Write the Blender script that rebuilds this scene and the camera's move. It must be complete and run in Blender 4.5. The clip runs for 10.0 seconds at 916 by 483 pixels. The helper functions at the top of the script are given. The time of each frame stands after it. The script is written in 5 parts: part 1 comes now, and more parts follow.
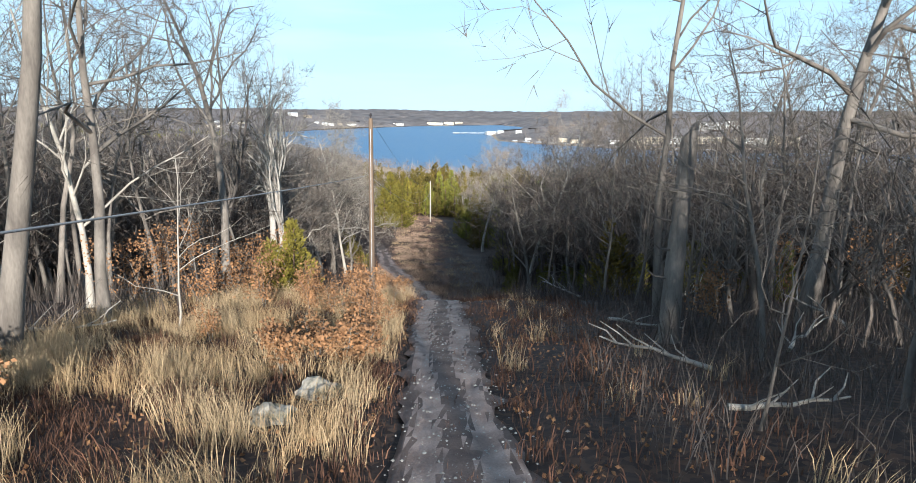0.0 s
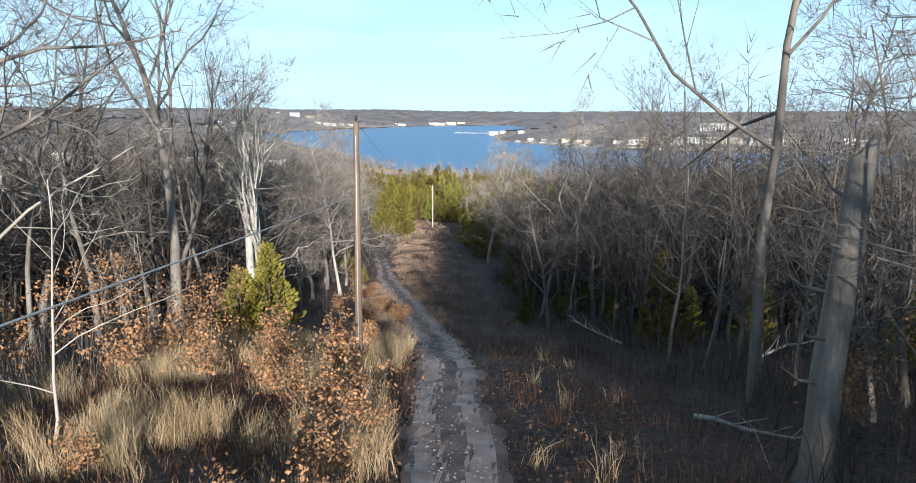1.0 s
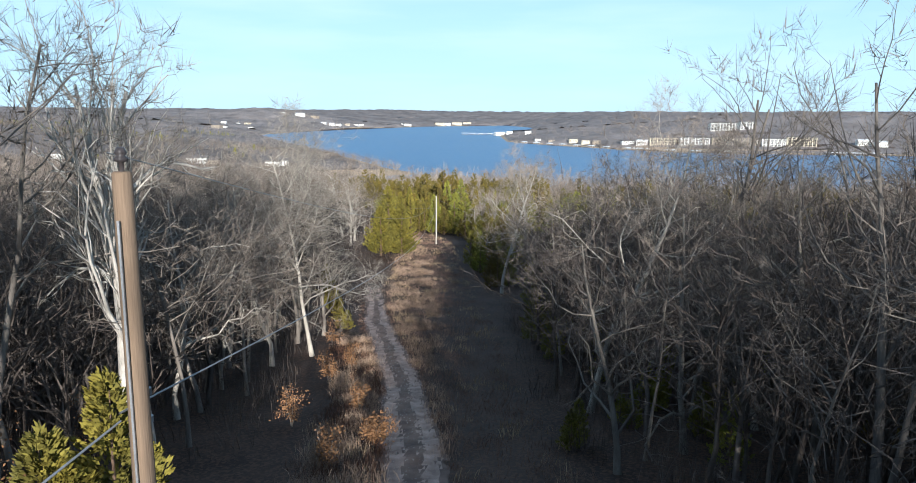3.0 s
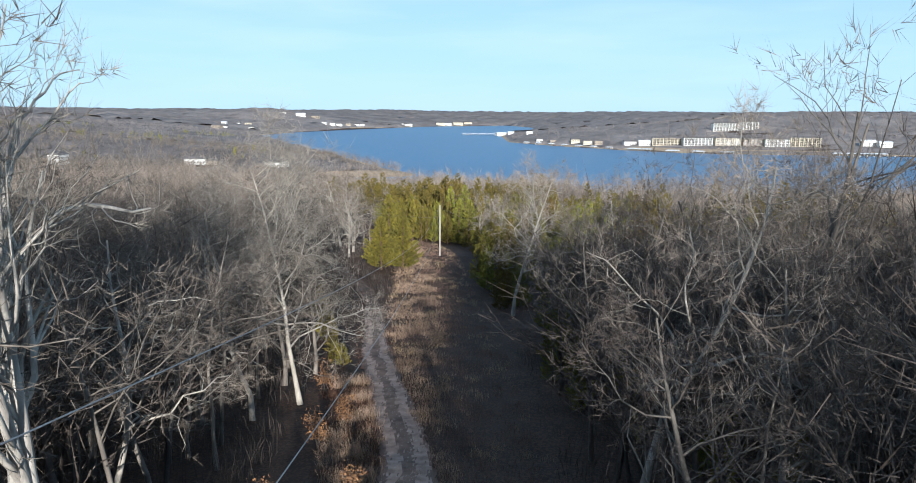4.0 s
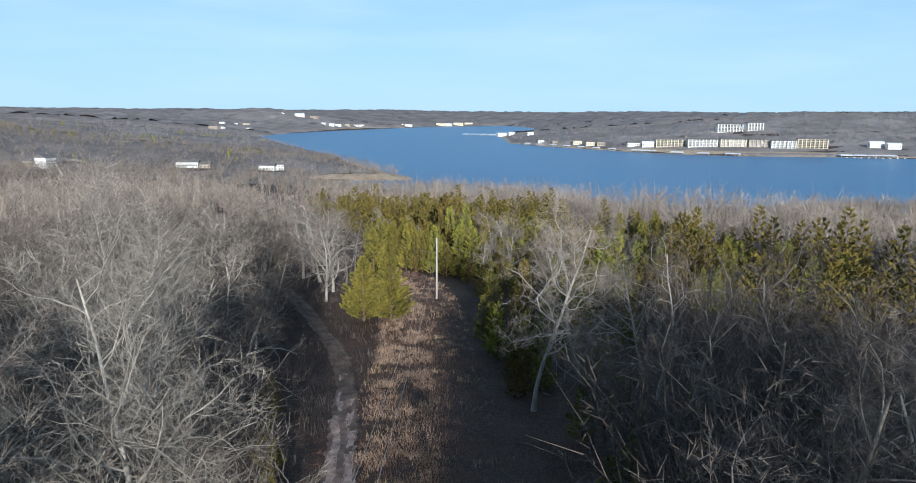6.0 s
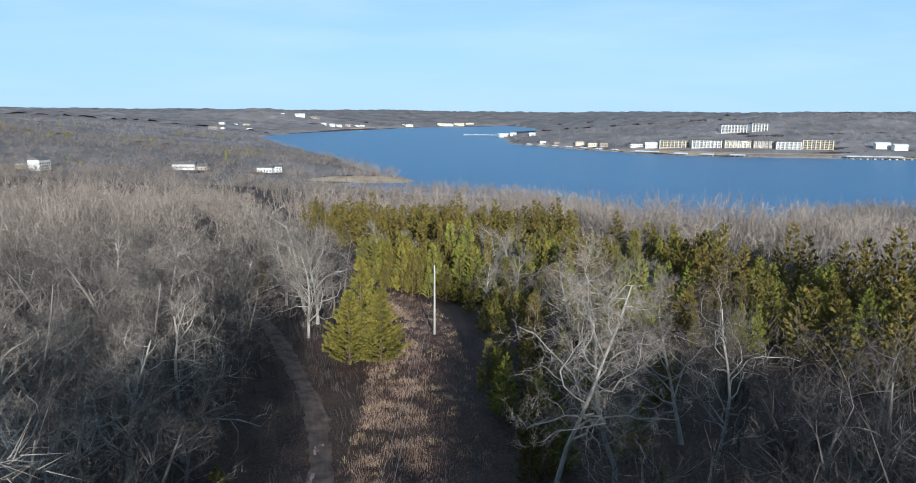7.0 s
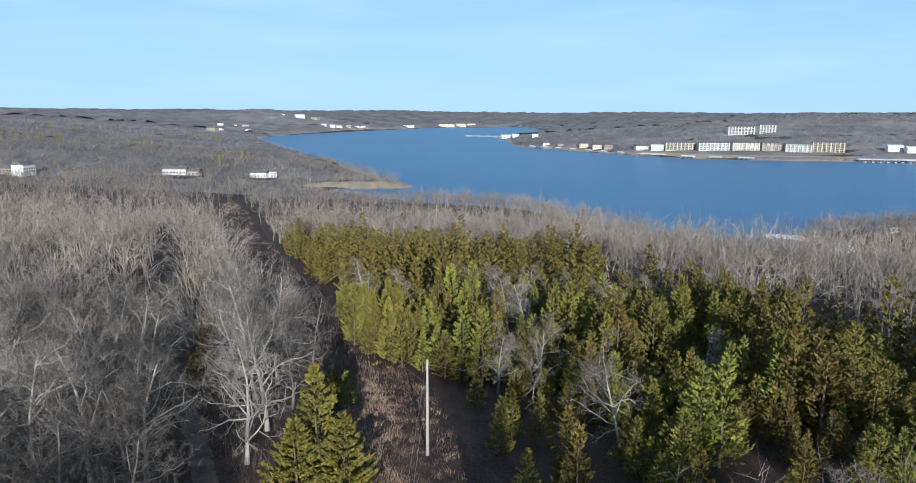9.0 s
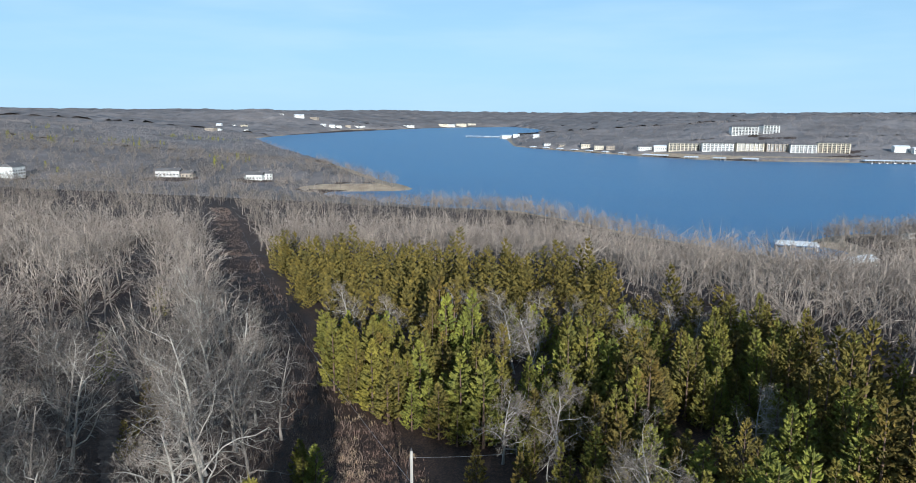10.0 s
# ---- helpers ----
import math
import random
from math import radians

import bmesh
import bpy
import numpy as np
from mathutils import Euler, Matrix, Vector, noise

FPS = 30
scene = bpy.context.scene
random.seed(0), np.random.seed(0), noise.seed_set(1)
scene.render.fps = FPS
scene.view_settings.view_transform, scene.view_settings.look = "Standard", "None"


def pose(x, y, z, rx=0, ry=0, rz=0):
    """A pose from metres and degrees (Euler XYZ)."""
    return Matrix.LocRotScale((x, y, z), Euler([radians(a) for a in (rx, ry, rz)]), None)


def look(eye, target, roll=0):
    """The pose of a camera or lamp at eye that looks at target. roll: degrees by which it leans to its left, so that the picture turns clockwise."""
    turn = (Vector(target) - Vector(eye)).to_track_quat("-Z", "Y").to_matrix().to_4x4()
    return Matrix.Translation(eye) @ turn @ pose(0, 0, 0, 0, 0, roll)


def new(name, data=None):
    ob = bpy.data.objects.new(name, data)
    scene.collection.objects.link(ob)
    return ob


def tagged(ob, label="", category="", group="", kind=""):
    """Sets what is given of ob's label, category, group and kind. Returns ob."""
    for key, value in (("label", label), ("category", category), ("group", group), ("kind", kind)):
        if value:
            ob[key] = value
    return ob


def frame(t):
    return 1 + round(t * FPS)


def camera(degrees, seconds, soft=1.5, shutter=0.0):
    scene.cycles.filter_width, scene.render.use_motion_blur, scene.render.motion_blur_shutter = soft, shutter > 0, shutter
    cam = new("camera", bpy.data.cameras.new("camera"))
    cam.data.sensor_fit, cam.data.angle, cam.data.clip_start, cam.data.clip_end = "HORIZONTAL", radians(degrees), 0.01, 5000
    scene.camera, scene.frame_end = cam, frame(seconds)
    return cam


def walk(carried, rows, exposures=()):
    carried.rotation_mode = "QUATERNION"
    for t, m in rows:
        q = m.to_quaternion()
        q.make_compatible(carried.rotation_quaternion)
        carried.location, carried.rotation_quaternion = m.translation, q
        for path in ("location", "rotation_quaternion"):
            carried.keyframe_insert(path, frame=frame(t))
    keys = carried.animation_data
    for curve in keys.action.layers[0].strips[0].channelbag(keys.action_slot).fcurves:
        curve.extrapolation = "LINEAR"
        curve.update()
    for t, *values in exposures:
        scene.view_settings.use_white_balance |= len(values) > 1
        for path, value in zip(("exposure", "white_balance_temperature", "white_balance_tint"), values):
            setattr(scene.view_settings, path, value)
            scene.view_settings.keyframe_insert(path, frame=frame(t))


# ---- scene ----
# The flight: metres ahead (y), right (x) and up (z) of the first eye; yaw and tilt in degrees.
cam = camera(65.5, 10.0, soft=1.0)
FLIGHT = [
    (0.0, 0.000, 0.000, 0.000, -0.623, -10.408), (0.5, -0.162, 4.172, -0.027, -0.507, -10.391),
    (1.0, -0.311, 8.638, 0.040, -0.466, -10.394), (1.5, -0.300, 13.534, 0.126, -0.367, -10.412),
    (2.0, -0.206, 18.856, 0.104, -0.234, -10.401), (2.5, -0.199, 24.250, 0.114, -0.081, -10.386),
    (4.0, -1.227, 37.820, 0.937, 0.092, -10.398), (4.5, -1.413, 43.525, 1.298, -0.048, -10.403),
    (5.0, -1.391, 49.693, 1.810, -0.019, -10.402), (5.5, -1.377, 56.152, 2.394, 0.056, -10.411),
    (7.0, -1.372, 77.690, 4.320, 0.203, -10.427), (7.5, -1.396, 85.023, 5.012, 0.276, -10.418),
    (8.0, -1.426, 92.525, 5.709, 0.316, -10.435), (8.5, -1.522, 100.347, 6.419, 0.341, -10.435),
    (9.0, -1.651, 108.685, 7.077, 0.322, -10.422), (9.5, -1.645, 117.380, 7.617, 0.321, -10.427),
    (10.0, -1.294, 126.174, 7.966, 0.358, -10.446)]
ROLL = 0.299
walk(cam, [(t, pose(x, y, z, 0, 0, yaw) @ pose(0, 0, 0, 90 + tilt) @ pose(0, 0, 0, 0, 0, ROLL)) for t, x, y, z, yaw, tilt in FLIGHT],
     exposures=[(0.0, 0.70, 5850, 9), (2.2, 0.66, 5780, 9), (4.2, 0.38, 5640, 8.5), (6.0, 0.24, 5500, 8), (10.0, 0.18, 5400, 7)])

# ---- light: low winter sun from behind the start, thin high cloud ----
SUN_UP, SUN_SIDE = 14.5, 8.0
world = bpy.data.worlds.new("sky")
scene.world = world
world.use_nodes = True
wn, wl = world.node_tree.nodes, world.node_tree.links
sky = wn.new("ShaderNodeTexSky")
sky.sky_type, sky.sun_disc = "NISHITA", False
sky.sun_elevation, sky.sun_rotation = radians(SUN_UP), radians(180 - SUN_SIDE)
sky.air_density, sky.dust_density, sky.ozone_density = 1.0, 0.0, 4.0
cirrus_at = wn.new("ShaderNodeTexCoord")
cirrus_map = wn.new("ShaderNodeMapping")
cirrus_map.inputs["Scale"].default_value = (1.6, 1.6, 11.0)
cirrus_map.inputs["Rotation"].default_value = (0.0, radians(4), radians(25))
cirrus = wn.new("ShaderNodeTexNoise")
cirrus.inputs["Scale"].default_value, cirrus.inputs["Detail"].default_value = 2.2, 6
cirrus_ramp = wn.new("ShaderNodeMapRange")
cirrus_ramp.inputs["From Min"].default_value, cirrus_ramp.inputs["From Max"].default_value = 0.42, 0.75
cirrus_ramp.inputs["To Max"].default_value = 0.55
cirrus_mix = wn.new("ShaderNodeMix")
cirrus_mix.data_type = "RGBA"
cirrus_mix.inputs["B"].default_value = (6.6, 8.2, 9.0, 1)
wl.new(cirrus_at.outputs["Generated"], cirrus_map.inputs["Vector"])
wl.new(cirrus_map.outputs["Vector"], cirrus.inputs["Vector"])
wl.new(cirrus.outputs["Fac"], cirrus_ramp.inputs["Value"])
wl.new(cirrus_ramp.outputs["Result"], cirrus_mix.inputs["Factor"])
haze_split, haze_ramp, haze_mix = wn.new("ShaderNodeSeparateXYZ"), wn.new("ShaderNodeMapRange"), wn.new("ShaderNodeMix")
haze_mix.data_type = "RGBA"
haze_mix.inputs["B"].default_value = (5.4, 7.6, 8.8, 1)
haze_ramp.inputs["From Min"].default_value, haze_ramp.inputs["From Max"].default_value = 0.0, 0.45
haze_ramp.inputs["To Min"].default_value, haze_ramp.inputs["To Max"].default_value = 0.9, 0.15
wl.new(cirrus_at.outputs["Generated"], haze_split.inputs["Vector"])
wl.new(haze_split.outputs["Z"], haze_ramp.inputs["Value"])
wl.new(haze_ramp.outputs["Result"], haze_mix.inputs["Factor"])
wl.new(sky.outputs["Color"], haze_mix.inputs["A"])
wl.new(haze_mix.outputs["Result"], cirrus_mix.inputs["A"])
wl.new(cirrus_mix.outputs["Result"], wn["Background"].inputs["Color"])
wn["Background"].inputs["Strength"].default_value = 0.088
sun = new("sun", bpy.data.lights.new("sun", "SUN"))
sun.data.energy, sun.data.angle, sun.data.color = 5.6, radians(0.6), (1.0, 0.92, 0.80)
s_up, s_az = radians(SUN_UP), radians(SUN_SIDE)
sun.matrix_world = look((0, 0, 60), (-math.sin(s_az) * math.cos(s_up), math.cos(s_az) * math.cos(s_up), 60 - math.sin(s_up)))


# ---- materials ----
def material(name, base, other=None, rough=0.85, scale=3.0, fine=40.0, bump=0.3, spread=0.12, metal=0.0, stretch=(1, 1, 1), hue=0.0):
    """Two base colours mixed by coarse noise, varied by fine noise and from object to object and piece to piece, with relief."""
    m = bpy.data.materials.new(name)
    m.use_nodes = True
    n, l = m.node_tree.nodes, m.node_tree.links
    b = n["Principled BSDF"]
    b.inputs["Roughness"].default_value, b.inputs["Metallic"].default_value = rough, metal
    b.inputs["Specular IOR Level"].default_value = 0.25
    at, mp = n.new("ShaderNodeTexCoord"), n.new("ShaderNodeMapping")
    mp.inputs["Scale"].default_value = stretch
    l.new(at.outputs["Object"], mp.inputs["Vector"])
    coarse, grain = n.new("ShaderNodeTexNoise"), n.new("ShaderNodeTexNoise")
    coarse.inputs["Scale"].default_value, coarse.inputs["Detail"].default_value = scale, 5
    grain.inputs["Scale"].default_value, grain.inputs["Detail"].default_value = fine, 4
    for x in (coarse, grain):
        l.new(mp.outputs["Vector"], x.inputs["Vector"])
    step = n.new("ShaderNodeMapRange")
    step.inputs["From Min"].default_value, step.inputs["From Max"].default_value = 0.35, 0.65
    l.new(coarse.outputs["Fac"], step.inputs["Value"])
    mix = n.new("ShaderNodeMix")
    mix.data_type = "RGBA"
    mix.inputs["A"].default_value, mix.inputs["B"].default_value = (*base, 1), (*(other or [c * 0.7 for c in base]), 1)
    l.new(step.outputs["Result"], mix.inputs["Factor"])
    info, geo, add, vary = n.new("ShaderNodeObjectInfo"), n.new("ShaderNodeNewGeometry"), n.new("ShaderNodeMath"), n.new("ShaderNodeMapRange")
    l.new(info.outputs["Random"], add.inputs[0])
    l.new(geo.outputs["Random Per Island"], add.inputs[1])
    vary.inputs["From Max"].default_value = 2.0
    vary.inputs["To Min"].default_value, vary.inputs["To Max"].default_value = 1 - 2 * spread, 1 + 2 * spread
    l.new(add.outputs[0], vary.inputs["Value"])
    gr = n.new("ShaderNodeMapRange")
    gr.inputs["To Min"].default_value, gr.inputs["To Max"].default_value = 0.65, 1.35
    l.new(grain.outputs["Fac"], gr.inputs["Value"])
    mul = n.new("ShaderNodeMath")
    mul.operation = "MULTIPLY"
    l.new(vary.outputs["Result"], mul.inputs[0])
    l.new(gr.outputs["Result"], mul.inputs[1])
    hsv = n.new("ShaderNodeHueSaturation")
    l.new(mul.outputs[0], hsv.inputs["Value"])
    l.new(mix.outputs["Result"], hsv.inputs["Color"])
    if hue:
        hv = n.new("ShaderNodeMapRange")
        hv.inputs["To Min"].default_value, hv.inputs["To Max"].default_value = 0.5 - hue, 0.5 + hue
        l.new(info.outputs["Random"], hv.inputs["Value"])
        l.new(hv.outputs["Result"], hsv.inputs["Hue"])
    l.new(hsv.outputs["Color"], b.inputs["Base Color"])
    if bump:
        bp = n.new("ShaderNodeBump")
        bp.inputs["Strength"].default_value, bp.inputs["Distance"].default_value = bump, 0.02
        l.new(grain.outputs["Fac"], bp.inputs["Height"])
        l.new(bp.outputs["Normal"], b.inputs["Normal"])
    return m


BARK = material("grey bark", (0.25, 0.215, 0.178), (0.13, 0.11, 0.092), scale=2.0, fine=22, bump=0.6, spread=0.16, stretch=(1, 1, 0.25))
WHITE_BARK = material("white bark", (0.60, 0.55, 0.48), (0.36, 0.32, 0.275), scale=1.3, fine=14, bump=0.3, spread=0.05, stretch=(1, 1, 0.4))
PALE_BARK = material("pale bark", (0.48, 0.43, 0.36), (0.30, 0.265, 0.22), scale=1.6, fine=18, bump=0.4, spread=0.1, stretch=(1, 1, 0.4))
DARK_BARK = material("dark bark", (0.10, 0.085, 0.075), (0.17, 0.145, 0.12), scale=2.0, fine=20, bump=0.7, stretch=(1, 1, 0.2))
TWIG = material("bare twigs", (0.19, 0.156, 0.127), (0.115, 0.094, 0.078), scale=0.8, fine=9, bump=0, spread=0.22)
PALE_TWIG = material("pale twigs", (0.34, 0.295, 0.24), (0.20, 0.172, 0.142), scale=0.8, fine=9, bump=0, spread=0.2)
# darker copy of the bare twigs: the wood's shade is put into the colour
SHADED_TWIG = material("shaded thicket twigs", (0.115, 0.092, 0.076), (0.06, 0.048, 0.041), scale=0.5, fine=9, bump=0, spread=0.4)
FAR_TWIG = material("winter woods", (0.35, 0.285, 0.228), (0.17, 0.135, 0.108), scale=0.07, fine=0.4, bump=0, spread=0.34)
# colder, flatter than the nearer woods: distance haze put into the base colour
HAZED_TWIG = material("haze-toned distant woods", (0.255, 0.222, 0.205), (0.165, 0.142, 0.130), scale=0.012, fine=0.15, bump=0, spread=0.12)
MID_TWIG = material("grey twigs", (0.28, 0.228, 0.182), (0.118, 0.094, 0.076), scale=0.13, fine=2, bump=0, spread=0.42)
CEDAR = material("cedar foliage", (0.215, 0.178, 0.030), (0.115, 0.108, 0.027), scale=0.5, fine=3.0, bump=0, spread=0.22, hue=0.032)
BRIGHT_CEDAR = material("bright cedar foliage", (0.238, 0.194, 0.031), (0.132, 0.118, 0.027), scale=0.5, fine=3.0, bump=0, spread=0.22)
CEDAR_BARK = material("cedar bark", (0.17, 0.11, 0.075), fine=25, stretch=(1, 1, 0.2), bump=0.6)
OAK_LEAF = material("dry oak leaves", (0.37, 0.195, 0.090), (0.21, 0.110, 0.055), scale=1.5, fine=12, bump=0, spread=0.3)
STRAW = material("dry grass", (0.59, 0.44, 0.265), (0.42, 0.285, 0.15), scale=0.6, fine=5, bump=0, spread=0.28)
RUSSET = material("russet brush", (0.195, 0.10, 0.06), (0.115, 0.06, 0.04), scale=0.8, fine=7, bump=0, spread=0.3)
ROCK = material("limestone", (0.42, 0.38, 0.315), (0.17, 0.155, 0.11), scale=3.5, fine=18, bump=0.7)
GRAVEL = material("gravel", (0.56, 0.405, 0.325), (0.30, 0.208, 0.165), scale=1.1, fine=24, bump=1.0, spread=0.1)
EARTH = material("packed earth", (0.27, 0.185, 0.145), (0.14, 0.095, 0.075), scale=1.0, fine=20, bump=1.0, spread=0.1)
# brown dirt of the lower track, darkened in colour for the trees' shade
SHADED_DIRT = material("track dirt darkened for shade", (0.20, 0.138, 0.103), (0.10, 0.068, 0.050), scale=0.7, fine=14, bump=1.0, spread=0.1)
FADED = material("faded brush", (0.25, 0.158, 0.112), (0.145, 0.092, 0.068), scale=0.6, fine=6, bump=0, spread=0.3)
WEED = material("tan weeds", (0.44, 0.31, 0.215), (0.27, 0.185, 0.13), scale=0.5, fine=5, bump=0, spread=0.28)
STONE = material("gravel stones", (0.47, 0.43, 0.37), (0.30, 0.27, 0.23), scale=5, fine=30, bump=0.3, spread=0.25)
POLE_WOOD = material("weathered pole wood", (0.18, 0.125, 0.083), (0.11, 0.08, 0.058), scale=1.2, fine=20, bump=0.5, stretch=(3, 3, 0.12))
PALE_POLE = material("silvered pole wood", (0.50, 0.45, 0.38), (0.40, 0.35, 0.29), scale=1.2, fine=20, bump=0.4, stretch=(3, 3, 0.12))
METAL = material("galvanised metal", (0.42, 0.43, 0.44), rough=0.45, metal=0.7, bump=0.1)
CABLE = material("cable", (0.34, 0.33, 0.32), (0.25, 0.25, 0.25), rough=0.5, bump=0.1)
PORCELAIN = material("insulator", (0.07, 0.06, 0.06), rough=0.3, bump=0)
WHITE = material("white siding", (0.74, 0.72, 0.67), (0.64, 0.62, 0.57), scale=0.2, fine=2, bump=0.1, spread=0.06)
CREAM = material("cream siding", (0.62, 0.54, 0.40), (0.54, 0.47, 0.35), scale=0.2, fine=2, bump=0.1, spread=0.08)
TAN = material("tan siding", (0.38, 0.31, 0.24), (0.32, 0.27, 0.21), scale=0.2, fine=2, bump=0.1, spread=0.08)
SHINGLE = material("roof shingles", (0.17, 0.155, 0.15), (0.12, 0.11, 0.105), scale=0.3, fine=4, bump=0.4)
WHITE_ROOF = material("white metal roof", (0.78, 0.78, 0.77), (0.68, 0.68, 0.67), rough=0.5, scale=0.3, fine=2, bump=0.1)
DECK = material("deck timber", (0.36, 0.31, 0.26), (0.28, 0.24, 0.20), fine=6)
BANK = material("stony bank", (0.50, 0.385, 0.26), (0.34, 0.25, 0.165), scale=0.1, fine=1.0, bump=0.5)


def glass_material():
    m = bpy.data.materials.new("window glass")
    m.use_nodes = True
    b = m.node_tree.nodes["Principled BSDF"]
    b.inputs["Base Color"].default_value = (0.03, 0.035, 0.04, 1)
    b.inputs["Roughness"].default_value, b.inputs["Specular IOR Level"].default_value = 0.12, 0.3
    return m


GLASS = glass_material()


def water_material():
    m = bpy.data.materials.new("lake water")
    m.use_nodes = True
    n, l = m.node_tree.nodes, m.node_tree.links
    b = n["Principled BSDF"]
    at = n.new("ShaderNodeTexCoord")
    wide, mix = n.new("ShaderNodeTexNoise"), n.new("ShaderNodeMix")
    mix.data_type = "RGBA"
    mix.inputs["A"].default_value, mix.inputs["B"].default_value = (0.010, 0.105, 0.255, 1), (0.016, 0.135, 0.30, 1)
    wide.inputs["Scale"].default_value = 0.006
    l.new(at.outputs["Object"], wide.inputs["Vector"])
    l.new(wide.outputs["Fac"], mix.inputs["Factor"])
    l.new(mix.outputs["Result"], b.inputs["Base Color"])
    b.inputs["Roughness"].default_value, b.inputs["IOR"].default_value = 0.30, 1.33
    waves, bp, mp = n.new("ShaderNodeTexNoise"), n.new("ShaderNodeBump"), n.new("ShaderNodeMapping")
    mp.inputs["Scale"].default_value = (0.5, 1.0, 1.0)
    waves.inputs["Scale"].default_value, waves.inputs["Detail"].default_value = 0.6, 6
    bp.inputs["Strength"].default_value, bp.inputs["Distance"].default_value = 1.0, 0.5
    l.new(at.outputs["Object"], mp.inputs["Vector"])
    l.new(mp.outputs["Vector"], waves.inputs["Vector"])
    l.new(waves.outputs["Fac"], bp.inputs["Height"])
    l.new(bp.outputs["Normal"], b.inputs["Normal"])
    return m


WATER = water_material()


def ground_material():
    """Leaf litter: brown mould, paler dry leaves and tan grass in patches."""
    m = material("leaf litter", (0.064, 0.041, 0.031), (0.035, 0.023, 0.018), scale=0.25, fine=6, bump=0.8, spread=0.0)
    n, l = m.node_tree.nodes, m.node_tree.links
    hsv = next(x for x in n if x.type == "HUE_SAT")
    at = next(x for x in n if x.type == "TEX_COORD")
    leaves, mr, mix = n.new("ShaderNodeTexVoronoi"), n.new("ShaderNodeMapRange"), n.new("ShaderNodeMix")
    leaves.inputs["Scale"].default_value = 7.0
    mr.inputs["From Min"].default_value, mr.inputs["From Max"].default_value = 0.45, 0.75
    mr.inputs["To Max"].default_value = 0.75
    mix.data_type = "RGBA"
    mix.inputs["B"].default_value = (0.125, 0.072, 0.045, 1)
    l.new(at.outputs["Object"], leaves.inputs["Vector"])
    l.new(leaves.outputs["Color"], mr.inputs["Value"])
    l.new(mr.outputs["Result"], mix.inputs["Factor"])
    l.new(hsv.outputs["Color"], mix.inputs["A"])
    l.new(mix.outputs["Result"], n["Principled BSDF"].inputs["Base Color"])
    return m


LITTER = ground_material()

# ---- the lie of the land ----
LAKE = -72.0
SHORE = [(3200, 150), (1500, 330), (520, 480), (340, 585), (250, 592), (214, 562), (226, 530), (204, 505), (172, 512), (150, 540),
         (112, 582), (82, 640), (45, 690), (-20, 712), (-62, 735), (-125, 785), (-150, 832), (-100, 838), (-62, 845), (-57, 858),
         (-105, 962), (-152, 1085), (-370, 1575), (-570, 2090), (-590, 2130), (-548, 2430), (-428, 2845), (-236, 3230), (-90, 3480),
         (250, 3740), (330, 3300), (300, 2600), (125, 2235), (118, 1750), (200, 1590), (315, 1430), (404, 1345), (489, 1308),
         (635, 1292), (716, 1262), (1500, 1100), (3200, 900)]


def smooth(a, b, v):
    t = np.clip((v - a) / (b - a), 0, 1)
    return t * t * (3 - 2 * t)


def shore_distance(x, y):
    """Metres from the shore line: plus on land, minus on the lake."""
    x, y = np.asarray(x, float), np.asarray(y, float)
    best, inside = np.full(x.shape, 1e9), np.zeros(x.shape, bool)
    for (ax, ay), (bx, by) in zip(SHORE, SHORE[1:] + SHORE[:1]):
        dx, dy = bx - ax, by - ay
        t = np.clip(((x - ax) * dx + (y - ay) * dy) / (dx * dx + dy * dy), 0, 1)
        best = np.minimum(best, np.hypot(x - ax - t * dx, y - ay - t * dy))
        if dy:
            inside ^= ((ay > y) != (by > y)) & (x < dx * (y - ay) / dy + ax)
    return np.where(inside, -best, best)


def swell(x, y, size, seed):
    """Smooth unevenness of about one, with bumps of the given size."""
    out = 0
    for k in range(5):
        a = seed * 1.7 + k * 2.399
        s = 2 * math.pi / (size * (0.7 + 0.23 * k))
        out = out + np.sin((x * math.cos(a) + y * math.sin(a)) * s + 3.1 * seed + k * 1.3) * 0.45
    return out


